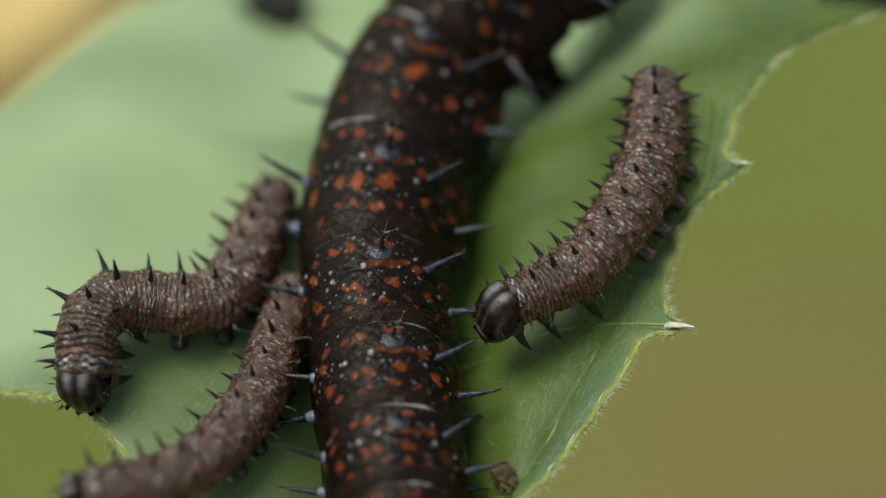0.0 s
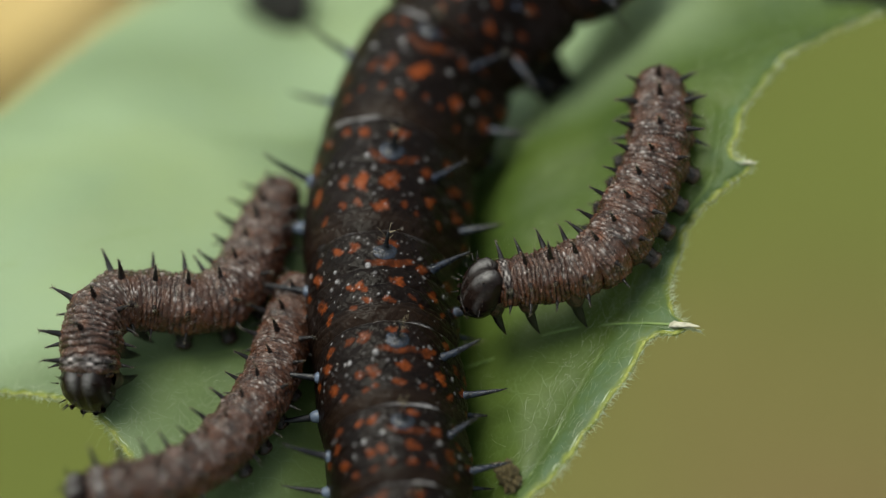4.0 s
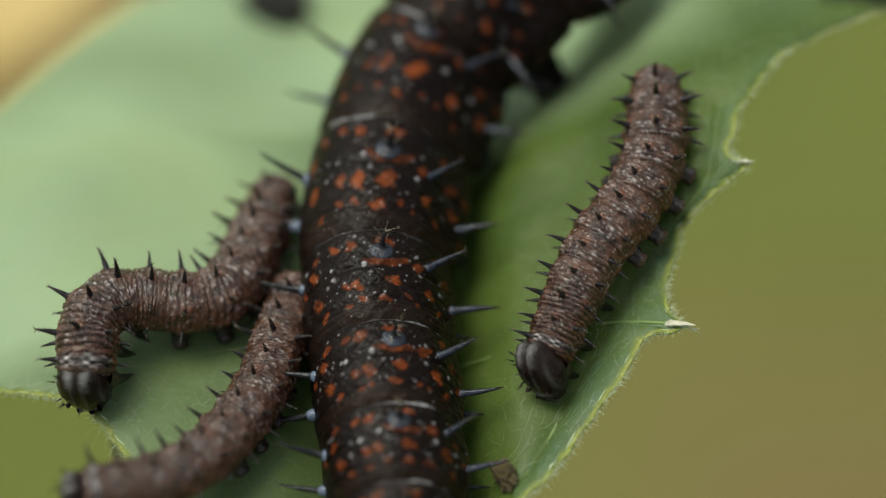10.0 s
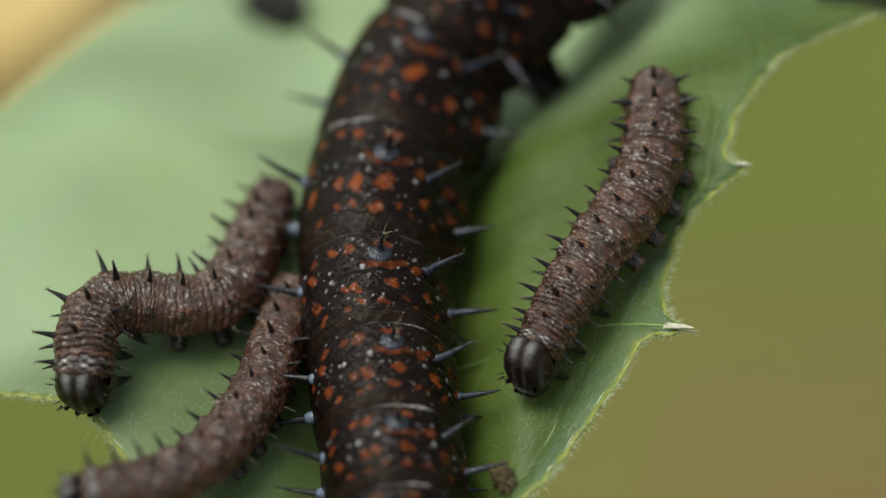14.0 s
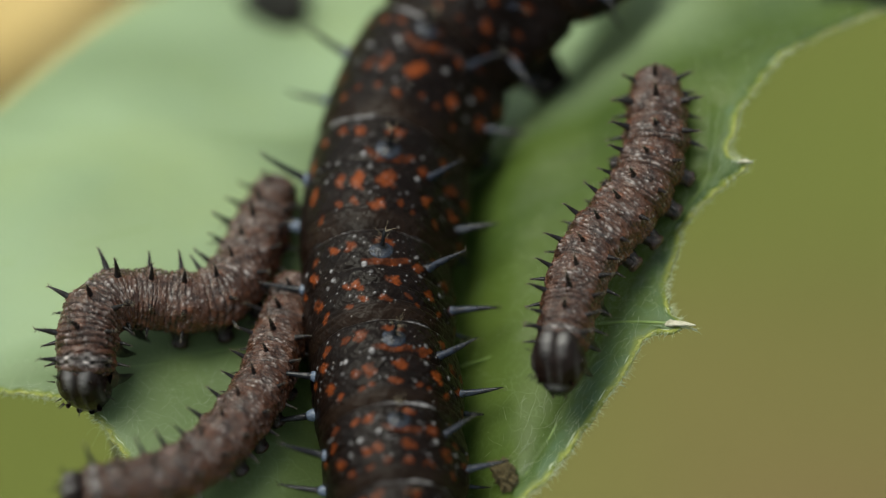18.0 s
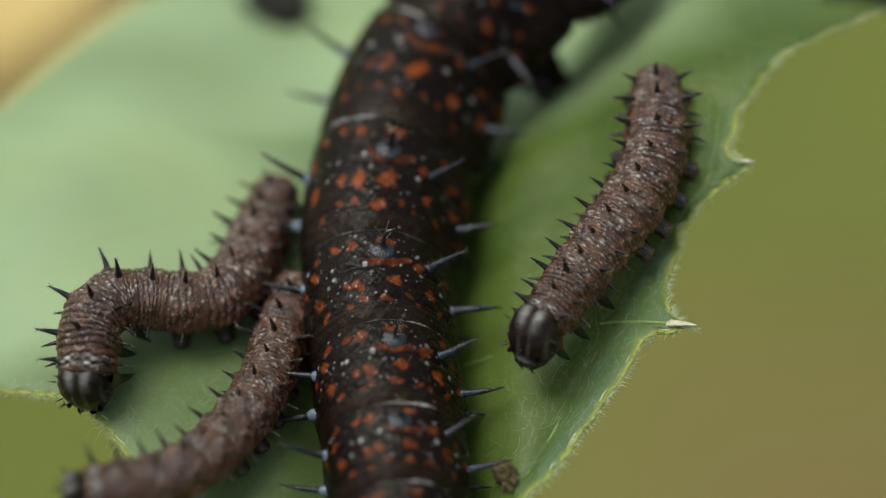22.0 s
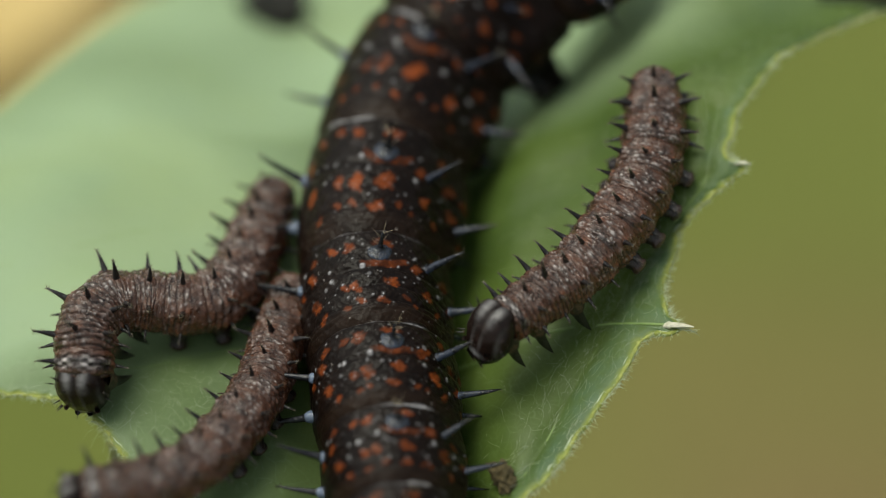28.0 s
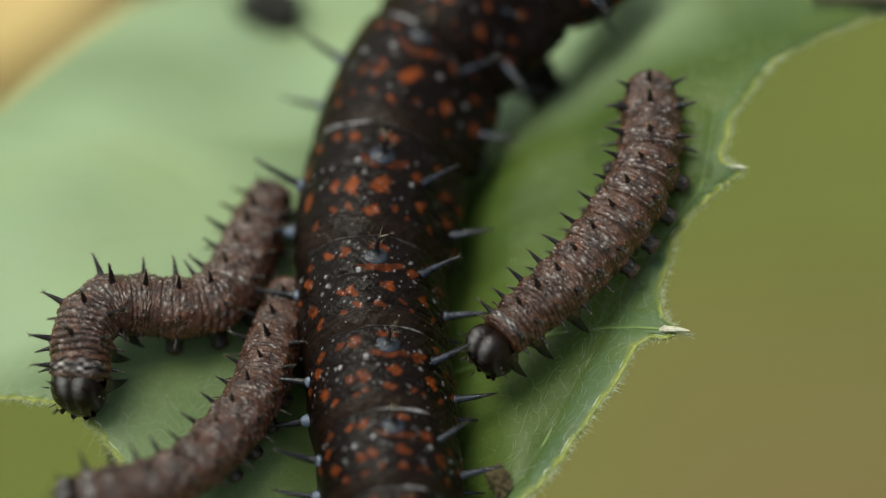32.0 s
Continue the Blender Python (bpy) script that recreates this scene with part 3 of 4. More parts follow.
def leaf_edge():
    """The leaf's rim: straight runs between teeth, with small serrations."""
    p = np.array(OUTLINE + OUTLINE[:1], float)
    s = np.concatenate([[0], np.cumsum(np.linalg.norm(np.diff(p, axis=0), axis=1))])
    n = 1500
    q = np.linspace(0, s[-1], n, endpoint=False)
    out = np.stack([np.interp(q, s, p[:, 0]), np.interp(q, s, p[:, 1])], 1)
    for _ in range(3):
        out = (np.roll(out, 1, 0) + 2 * out + np.roll(out, -1, 0)) / 4
    d = np.roll(out, -1, 0) - np.roll(out, 1, 0)
    d /= np.linalg.norm(d, axis=1)[:, None]
    wob = np.array([0.16 * noise.noise((a * 0.9, b * 0.9, 0)) + 0.10 * noise.noise((a * 3, b * 3, 5)) for a, b in out])
    return out + np.stack([d[:, 1], -d[:, 0]], 1) * -wob[:, None]


def pucker(x, y):
    return -crease(x, y) + 0.16 * noise.noise((x * 0.30, y * 0.30, 1)) + 0.05 * noise.noise((x * 0.9, y * 0.9, 2))


def pale_sheen(x, y):
    """Pale wash that paints in sky sheen on one side and the back of the blade."""
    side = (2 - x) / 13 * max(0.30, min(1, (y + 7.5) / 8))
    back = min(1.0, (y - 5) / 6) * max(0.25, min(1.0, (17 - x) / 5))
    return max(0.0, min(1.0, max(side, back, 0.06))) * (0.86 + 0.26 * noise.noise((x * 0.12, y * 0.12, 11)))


def strip_sheen(x, y, off):
    """The hairy strip between gutter and margin, with its grey sky sheen painted in."""
    if x < 1.5:
        return 0.0
    line = float(np.interp(-y, [-q[1] for q in GUTTER], [q[0] for q in GUTTER]))
    strip = max(0.0, min(1.0, (x - line + 0.25 * noise.noise((x * 1.3, y * 1.3, 21))) / 0.6)) if y < 2 else 0.0
    return max(strip, 0.8 * max(0.0, 1 - off / 1.6)) * (0.75 + 0.4 * noise.noise((x * 0.8, y * 0.8, 31)))


def leaf():
    thing = empty_thing("leaf", (26, 9, 3), "large green leaf with a pale, hairy, bitten margin", "leaf")
    thing.matrix_basis = Matrix.Identity(4)
    edge = leaf_edge()
    centre = np.array([-3.0, 1.5])
    rings = 64
    ks = 1 - (1 - np.linspace(0.0, 1, rings)) ** 2.0
    n = len(edge)
    verts, tint = [], []
    for under in (0, 1):
        for k in ks[1:]:
            for e in edge:
                x, y = centre + (e - centre) * k
                off = (1 - k) * math.hypot(*(e - centre))
                curl = max(0.0, 1 - off / 0.7) ** 2 * 0.14
                rim_tint = max(0.0, min(1.0, 1.5 - off / (0.17 + 0.11 * noise.noise((x * 2, y * 2, 7)))))
                tint.append((rim_tint, pale_sheen(x, y), strip_sheen(x, y, off)))
                verts.append((x * MM, y * MM, (leaf_height(x, y) + pucker(x, y) - curl - under * 0.22) * MM))
    m = rings - 1
    half = m * n
    faces = [f[::-1] for f in grid_faces(m, n)] + [tuple(q + half for q in f) for f in grid_faces(m, n)]
    faces += [((m - 1) * n + j, (m - 1) * n + (j + 1) % n, half + (m - 1) * n + (j + 1) % n, half + (m - 1) * n + j) for j in range(n)]
    cz = leaf_height(*centre) + pucker(*centre)
    verts += [(centre[0] * MM, centre[1] * MM, cz * MM), (centre[0] * MM, centre[1] * MM, (cz - 0.22) * MM)]
    faces += [(2 * half, (j + 1) % n, j) for j in range(n)] + [(2 * half + 1, half + j, half + (j + 1) % n) for j in range(n)]
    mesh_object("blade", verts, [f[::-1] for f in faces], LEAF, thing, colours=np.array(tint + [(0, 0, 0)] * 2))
    # the thickened pale margin
    rim, sides = [], 6
    d = np.roll(edge, -1, 0) - np.roll(edge, 1, 0)
    d /= np.linalg.norm(d, axis=1)[:, None]
    for i, (x, y) in enumerate(edge):
        z = leaf_height(x, y) + pucker(x, y) - 0.22
        r = 0.11 + 0.06 * noise.noise((x * 1.5, y * 1.5, 9)) + 0.06 * noise.noise((x * 6, y * 6, 3))
        for j in range(sides):
            a = 2 * math.pi * j / sides
            rim.append(((x - d[i, 1] * math.cos(a) * r) * MM, (y + d[i, 0] * math.cos(a) * r) * MM, (z + math.sin(a) * r) * MM))
    mesh_object("margin", rim, grid_faces(n, sides) + [((n - 1) * sides + j, (n - 1) * sides + (j + 1) % sides, (j + 1) % sides, j) for j in range(sides)], RIM, thing, "pale yellow-green thickened margin")

    crest, sides = [], 5
    for i, e in enumerate(edge):
        x, y = e + (centre - e) / np.linalg.norm(centre - e) * 0.16
        z = leaf_height(x, y) + pucker(x, y) - 0.09
        r = max(0.003, -0.004 + 0.07 * noise.noise((x * 1.7, y * 1.7, 4)))
        for j in range(sides):
            a = 2 * math.pi * j / sides
            crest.append(((x - d[i, 1] * math.cos(a) * r) * MM, (y + d[i, 0] * math.cos(a) * r) * MM, (z + math.sin(a) * r) * MM))
    mesh_object("margin_vein", crest, grid_faces(n, sides) + [((n - 1) * sides + j, (n - 1) * sides + (j + 1) % sides, (j + 1) % sides, j) for j in range(sides)], HAIR, thing, "thin whitish vein along the leaf margin")

    def over(points, lift=0.0):
        return [(x, y, leaf_height(x, y) + pucker(x, y) + lift) for x, y in points]
    for pts, r in (([(9.5, -7.6), (8.0, -6.9), (6.5, -6.3), (4.0, -6.0), (1.4, -6.0), (-2, -5.6)], 0.075),
                   (GUTTER[::-1], 0.06),
                   ([(-16.7, -4.9), (-14.2, -5.2), (-12.2, -4.8), (-9.6, -4.4), (-6.3, -4.2), (-3, -4.0)], 0.05),
                   ([(4, 7), (-4, 1), (-8, -5.6), (-10.4, -10.0)], 0.14),
                   ([(4, 7), (-6, 9), (-16, 12), (-21, 14)], 0.02), ([(-4, 1), (-12, 3), (-20, 2), (-27, 3)], 0.02)):
        line = Line(over(pts, -0.02))
        v, f = tube(line, lambda u, r=r: r * (1 - 0.45 * u), 8, 60)
        mesh_object("vein", v, f, VEIN, thing)
    for root, tip, r in (((9.1, -7.4), (10.45, -8.15), 0.17), ((13.6, -0.95), (14.3, -1.25), 0.09)):
        root, tip = Vector((*root, leaf_height(*root) + pucker(*root) - 0.12)), Vector((*tip, leaf_height(*tip) + 0.05))
        way = (tip - root).normalized()
        side = way.cross(Vector((0, 0, 1))).normalized()
        upward = side.cross(way)
        v, steps, sides = [], 26, 12
        for i in range(steps):
            u = i / (steps - 1)
            c = root + (tip - root) * u + upward * 0.10 * math.sin(3.1 * u)
            for j in range(sides):
                a = 2 * math.pi * j / sides
                q = r * min(1.0, 0.3 + 3 * u) * (1 - u) ** 0.6 * (1 + 0.45 * noise.noise((u * 9, math.cos(a) * 1.6, math.sin(a) * 1.6 + r * 40))) + 0.012
                v.append((c + side * math.cos(a) * q * 1.15 + upward * math.sin(a) * q * 0.75) * MM)
        mesh_object("leaf_tooth", v, grid_faces(steps, sides) + [tuple(range((steps - 1) * sides, steps * sides))], TOOTH, thing, "dry whitish leaf tooth")
    # hairs on the margin and on the blade
    rng = random.Random(3)
    verts, faces = [], []

    def hair(root, way, length, r, curl=0.12, steps=2):
        b = len(verts)
        w = Vector(way).normalized()
        s = w.orthogonal().normalized()
        o = w.cross(s)
        bow = (s * rng.gauss(0, 1) + o * rng.gauss(0, 0.5)) * curl * length
        wave, phase = rng.uniform(0, curl) * length * 0.5, rng.uniform(0, 6)
        for i in range(steps):
            u = i / steps
            c = Vector(root) + w * length * u + bow * u * u + s * wave * math.sin(phase + 5 * u)
            for k in range(3):
                verts.append((c + (s * math.cos(2.1 * k) + o * math.sin(2.1 * k)) * r * (1 - 0.7 * u)) * MM)
        verts.append((Vector(root) + w * length + bow + s * wave * math.sin(phase + 5)) * MM)
        for i in range(steps - 1):
            for k in range(3):
                k2 = (k + 1) % 3
                faces.append((b + 3 * i + k, b + 3 * i + k2, b + 3 * i + 3 + k2, b + 3 * i + 3 + k))
        top = b + 3 * (steps - 1)
        for k in range(3):
            faces.append((top + k, top + (k + 1) % 3, b + 3 * steps))
    for i in range(n):
        x, y = edge[i]
        out_way = Vector((-d[i, 1], d[i, 0], 0))
        for _ in range(5):
            if rng.random() < 0.75:
                hair((x + rng.uniform(-0.1, 0.1), y + rng.uniform(-0.1, 0.1), leaf_height(x, y) + pucker(x, y) - 0.18), out_way + Vector((rng.gauss(0, 0.5), rng.gauss(0, 0.5), rng.gauss(0.2, 0.5))), rng.uniform(0.2, 0.55), 0.015)
    for _ in range(2600):
        e = edge[rng.randrange(n)]
        k = 1 - rng.random() ** 1.6 * 0.7
        x, y = centre + (e - centre) * k
        hair((x, y, leaf_height(x, y) + pucker(x, y) - 0.02), (rng.gauss(0, 0.8), rng.gauss(0, 0.8), 0.3), rng.uniform(0.3, 0.9), 0.0042, 0.35, 4)
    # long lying hairs, combed along the margin, densest on the strip beyond the gutter and by the other bitten edge
    for _ in range(520):
        q = rng.uniform(0, len(GUTTER) - 1.001)
        a, b2 = np.array(GUTTER[int(q)]), np.array(GUTTER[int(q) + 1])
        x, y = a + (b2 - a) * (q % 1) + np.array([rng.uniform(-1.6, 2.0), rng.uniform(-1.0, 0.6)])
        way = (b2 - a) * rng.choice((-1, 1))
        near = int(np.argmin(np.hypot(edge[:, 0] - x, edge[:, 1] - y)))
        if (x - edge[near, 0]) * -d[near, 1] + (y - edge[near, 1]) * d[near, 0] > -0.35:
            continue
        hair((x, y, leaf_height(x, y) + pucker(x, y) + 0.03), (way[0] + rng.gauss(0, 0.5), way[1] + rng.gauss(0, 0.5), rng.gauss(0.05, 0.15)), rng.uniform(0.4, 1.5), 0.0048, 0.5, 7)
    for _ in range(300):
        x, y = rng.uniform(-16.2, -9.5), rng.uniform(-12.0, -5.5)
        hair((x, y, leaf_height(x, y) + pucker(x, y) + 0.02), (rng.gauss(0, 1), rng.gauss(0, 1), rng.gauss(0.1, 0.15)), rng.uniform(0.4, 1.3), 0.0042, 0.4, 6)
    for x0, y0, wx, wy in ((9.3, -7.5, 1.1, -0.65), (13.4, -0.9, 0.8, -0.3)):
        for _ in range(60):
            k = rng.random()
            x, y = x0 + wx * k + rng.gauss(0, 0.05), y0 + wy * k + rng.gauss(0, 0.05)
            hair((x, y, leaf_height(x0, y0)), (wx + rng.gauss(0, 0.5), wy + rng.gauss(0, 0.5), rng.gauss(0, 0.4)), rng.uniform(0.15, 0.45), 0.012)
    hairs = mesh_object("hair", verts, faces, HAIR, thing, "fine pale hairs")
    tagged(hairs, kind="stuff")
    petiole = Line([(25.0, 8.2, 4.4), (29, 8.6, 3.0), (33, 8.5, 0.5), (37, 8, -1)])
    v, f = tube(petiole, lambda u: 0.7 + 0.3 * u, 12, 30)
    mesh_object("petiole", v, f, VEIN, thing)
    return thing


def plant_stem():
    line = Line([(19.5, 8.6, 4.6), (21.0, 7.9, 5.0), (22.8, 7.3, 5.2), (26.4, 6.6, 4.9), (35, 8.0, -1), (39, 7.5, -6), (41, 8, -40), (40, 10, -130), (42, 12, -256)])
    v, f = tube(line, lambda u: (0.70 + 1.6 * u) * min(1.0, 0.2 + 22 * u), 14, 260)
    return tagged(mesh_object("plant_stem", v, f, STEM), "thin dark brown stem that bears the leaf", "stem")


def dropping(x, y, size, seed, label, mat=FRASS):
    bm = bmesh.new()
    bmesh.ops.create_icosphere(bm, subdivisions=5, radius=size * MM)
    for v in bm.verts:
        k = 1 + 0.34 * noise.noise(v.co / (size * MM) * 1.3 + Vector((seed, 0, 0))) + 0.40 * noise.noise(v.co / (size * MM) * 2.6 + Vector((seed, 3, 0))) + 0.22 * noise.noise(v.co / (size * MM) * 6 + Vector((seed, 5, 0))) + 0.12 * noise.noise(v.co / (size * MM) * 14 + Vector((seed, 9, 0)))
        v.co = Vector((v.co.x * 0.8, v.co.y * 1.35, v.co.z * 0.8)) * k
    me = bpy.data.meshes.new("dropping")
    bm.to_mesh(me)
    bm.free()
    me.polygons.foreach_set("use_smooth", [True] * len(me.polygons))
    me.materials.append(mat)
    ob = put("dropping", me, None, "", pose(x * MM, y * MM, (leaf_height(x, y) + pucker(x, y) + size * 0.62) * MM, 0, 0, 20))
    return tagged(ob, label, "dropping")


# ---- the large caterpillar ----
BIG_LINE = [(11.2, 15.0, 6.2), (9.4, 14.3, 5.7), (6.1, 13.6, 4.4), (3.1, 12.6, 2.8), (0.5, 10.6, 1.6), (-1.2, 7.2, 1.6), (-2.4, 3.8, 1.5), (-3.2, 0.1, 1.4), (-3.5, -3.8, 1.1), (-3.5, -7.5, 0.9), (-3.5, -11.3, 0.7), (-3.5, -14.3, 0.5), (-3.6, -16.9, 0.2), (-3.8, -19.2, -0.3)]
BIG_JOINTS = [11.3, 4.7, -1.7, -6.6, -10.8, -14.4]
# degrees by which the middle of the back is turned aside
TURNED = 24
# of each ring: orange spots by their place along it, degrees from the back, half sizes and strength
BIG_SPOTS = [(.13, -39, 5, .050, .9), (.13, -26, 5, .065, 1), (.11, 4, 8, .050, .85), (.14, -58, 5, .050, .7), (.15, 52, 5, .05, .7), (.20, 96, 6, .06, .7),
             (.33, 30, 6, .060, .75), (.36, 62, 6, .060, .6), (.29, -66, 5, .060, .85), (.36, 82, 6, .05, .6), (.36, -84, 5, .05, .7),
             (.56, -33, 4, .050, .85), (.56, -21, 4.5, .070, 1), (.55, 5, 7.5, .070, 1), (.60, 40, 6, .070, .95), (.60, -60, 5, .060, .85), (.58, 70, 6, .060, .7), (.58, 96, 6, .06, .7),
             (.74, -2, 6, .040, .85), (.73, -20, 3.5, .035, .7), (.75, -33, 4, .030, .6), (.72, 18, 3, .030, .5), (.76, 27, 3, .030, .5), (.77, -50, 4, .045, .85), (.76, 50, 4, .050, .7), (.76, 84, 4, .05, .6)]
BIG_DOTS = [(.36, -20, 1.0, 1.0), (.41, -40, 1.1, 1.0), (.38, -44, 0.7, 0.9), (.24, 28, 1.0, 0.45), (.31, 19, 0.6, 0.5), (.47, 27, 1.1, 0.5), (.52, -46, 0.8, 0.6), (.68, -9, 0.6, 0.7), (.46, -12, 1.0, 0.35), (.52, 55, 1.0, 0.55), (.22, -72, 0.9, 0.6), (.66, 58, 0.8, 0.4)]
# pale arcs on the front rim of the rings: middle and half width in degrees, thickness, strength
BIG_ARCS = [(-24, 14, .020, .9), (-38, 20, .022, 1.0), (-33, 18, .012, 0.95), (0, 36, .008, .75), (18, 26, .022, .9), (14, 20, .020, .7)]


def lean_basis(line, s, reach):
    """The body leans a little over to one side."""
    r, f, up = line.basis(s, reach)
    a = radians(-10)
    return r * math.cos(a) - up * math.sin(a), f, up * math.cos(a) + r * math.sin(a)


def big_caterpillar():
    line = Line(BIG_LINE)
    base = (-2.6, -1.7, 0.0)
    thing = empty_thing("large_caterpillar", base, "large black caterpillar with orange spots and blue-black branched spines", "caterpillar")
    back = Matrix.Translation(-Vector(base) * MM)
    tail = line.p[:, 1]
    bend_at = int(np.argmax(tail))
    joints = [float(line.s[bend_at + int(np.argmin(np.abs(tail[bend_at:] - y)))]) for y in BIG_JOINTS]
    first = joints[0]
    fore = [first - 6.6 * k for k in (3, 2, 1) if first - 6.6 * k > 2.5]
    ahead = 1 + len(fore)
    joints = [0.3] + fore + joints + [joints[-1] + 3.3, line.length + 0.4]
    radius_at = lambda s: float(np.interp(s, [-0.5, 1.2, 3.0, first - 6, first, first + 6.8, first + 13, first + 17.8, first + 22, first + 25.5, line.length], [2.2, 3.2, 3.6, 3.7, 3.65, 3.5, 3.32, 3.15, 3.0, 2.85, 2.0]))
    for i, (a, b) in enumerate(zip(joints, joints[1:])):
        mid = (a + b) / 2
        m = basis_matrix(line.at(mid), *lean_basis(line, mid, 0.5))
        inv = m.inverted()
        length = b - a
        n_s, n_a = 116, 380
        rng = np.random.RandomState(40 + i)
        u = np.linspace(-0.10, 1.08, n_s)[:, None]
        th = np.linspace(-math.pi, math.pi, n_a, endpoint=False)[None, :]
        view = np.degrees(th) - TURNED
        edge = np.clip(np.minimum(u + 0.10, 1.08 - u) / 0.16, 0, 1)
        k = (0.84 + 0.16 * np.sqrt(edge)) * (1 + 0.022 * np.sin(np.pi * np.clip(u, 0, 1)))
        for at, deep, wide in ((0.02, 0.05, 0.03), (0.46, 0.022, 0.03), (0.66, 0.014, 0.02), (0.82, 0.016, 0.018), (0.87, 0.012, 0.014), (0.92, 0.018, 0.016)):
            k = k - deep * np.exp(-((u - at - 0.014 * np.sin(th * 3 + i) - 0.008 * np.sin(th * 8 + 40 * at)) / wide) ** 2)
        k = k + np.where(th > 0, 0.30 if i <= ahead + 1 else 0.15, 0.18) * np.exp(-((np.abs(th) - radians(112)) / radians(21)) ** 2) * (0.65 + 0.35 * np.sin(np.pi * np.clip(u, 0, 1)))
        k = k + 0.006 * np.sin(th * 9 + 3 * i) * np.sin(u * 21 + i) + 0.005 * np.sin(th * 23 + i) * np.sin(u * 47 + 2 * i) + 0.0025 * np.sin(th * 61 + 2 * i) * np.sin(u * 73 + i)
        rear = 1 / (1 + np.exp(-(u - 0.87) / 0.02))
        k = k - 0.004 * rear * np.abs(np.sin(th * 42 + 3 * np.sin(u * 31 + i)))
        wob_u = u + 0.012 * np.sin(th * 7 + i) + 0.010 * np.sin(th * 17 + 2 * i)
        orange, pale = np.zeros((n_s, n_a)), np.zeros((n_s, n_a))
        ratio = length / 3.5
        for u0, t0, wt, wu, bright in BIG_SPOTS:
            tt, uu = t0 + rng.normal(0, 1.8), u0 + 0.07 + rng.normal(0, 0.010)
            size, strength = rng.uniform(0.70, 1.05) * (0.82 if i <= ahead else 1.0), bright * rng.uniform(0.75, 1.0)
            ph = rng.uniform(0, 6.28, 4)
            ragged = 0.40 * np.sin(th * 37 + ph[0]) * np.sin(u * 62 + ph[1]) + 0.35 * np.sin(th * 71 + ph[2]) * np.sin(u * 115 + ph[3])
            q = ragged + ((wob_u - uu) / (wu * size)) ** 2 + ((view - tt + 1.5 * np.sin(40 * u + i + t0)) / (wt * size)) ** 2
            orange = np.maximum(orange, strength * np.clip(1.45 - 0.9 * q, 0, 1))
        # the brownish crescent behind the dorsal bulb
        q = ((wob_u - 0.415 + 0.05 * ((view - 3) / 20) ** 2) / 0.040) ** 4 + ((view - 3) / 20) ** 4
        orange = np.maximum(orange, 0.55 * np.clip(1.3 - q, 0, 1) * (0.75 + 0.25 * np.sin(th * 31 + i)))
        for u0, t0, size, bright in BIG_DOTS:
            tt, uu, w = radians(t0 + TURNED + rng.normal(0, 2.0)), u0 + 0.06 + rng.normal(0, 0.015), 0.033 * size * rng.uniform(0.75, 1.15)
            g = np.exp(-(((u - uu) * ratio) ** 2 + (th - tt) ** 2) / w ** 2)
            pale = np.maximum(pale, np.clip(2.8 * g - 0.6, 0, 1) * bright * rng.uniform(0.45, 0.9))
            orange = orange * (1 - np.clip(2 * g, 0, 1))
            k = k + 0.016 * g
        # granules, densest on the back
        for _ in range(90):
            uu, tt, w = rng.uniform(0.08, 0.84), radians(TURNED) + rng.normal(-0.2, 0.7), rng.uniform(0.007, 0.014)
            g = np.exp(-(((u - uu) * ratio) ** 2 + (th - tt) ** 2) / w ** 2)
            pale = np.maximum(pale, g * rng.uniform(0.15, 1.0) ** 2)
            k = k + 0.004 * g
        arc_at, arc_half, arc_thick, arc_bright = BIG_ARCS[(i - ahead) % len(BIG_ARCS)]
        arc = np.exp(-((u - 0.028 - 0.010 * np.sin(th * 4 + i)) / arc_thick) ** 2) * np.clip(1.5 - ((view - arc_at) / arc_half) ** 2, 0, 1)
        arc = np.maximum(arc, 0.35 * np.exp(-((u - 0.03) / 0.008) ** 2) * np.clip(1.2 - (view / 60) ** 2, 0, 1))
        pale = np.maximum(pale, arc_bright * arc * (0.65 + 0.35 * np.sin(th * 13 + i) ** 2))
        k = k + 0.012 * np.exp(-((u - 0.03) / 0.025) ** 2)
        fold = np.clip(rear + np.exp(-((u + 0.05) / 0.05) ** 2), 0, 1) + 0 * th
        verts = np.zeros((n_s, n_a, 3))
        for q in range(n_s):
            s = a + float(u[q, 0]) * length
            x, (r, f, up) = line.at(s), lean_basis(line, s, 0.8)
            rad = radius_at(s) * (k[q] if k.shape[1] > 1 else k[q] * np.ones(n_a))
            cz = np.cos(th[0])
            verts[q] = x + np.outer(np.sin(th[0]) * rad, r) + np.outer(np.where(cz < 0, cz * 0.92, cz) * rad, up)
        mat3 = np.array(inv.to_3x3())
        local = (verts.reshape(-1, 3) * MM - np.array(m.translation)) @ mat3.T
        faces = [f[::-1] for f in grid_faces(n_s, n_a)]
        faces += [tuple(range(n_a)), tuple(range((n_s - 1) * n_a, n_s * n_a))[::-1]]
        col = np.stack([np.clip(orange, 0, 1), np.clip(pale, 0, 1), np.clip(fold * (1 - orange), 0, 1)], -1).reshape(-1, 3)
        seg = mesh_object("segment", local, faces, BLACK_SPOT, thing, "", col, back @ m)
        pick = random.Random(90 + i)
        rad = radius_at(mid)
        y = (0.5 - (0.34 if i == ahead + 1 else 0.27)) * length
        put("spine", DORSAL_SPINES[i % 3], seg, "black dorsal spine on a shiny blue-black bulb", outward(TURNED + 2 * math.sin(3 * i), y, rad * 0.985, 8, rad / 3.5))
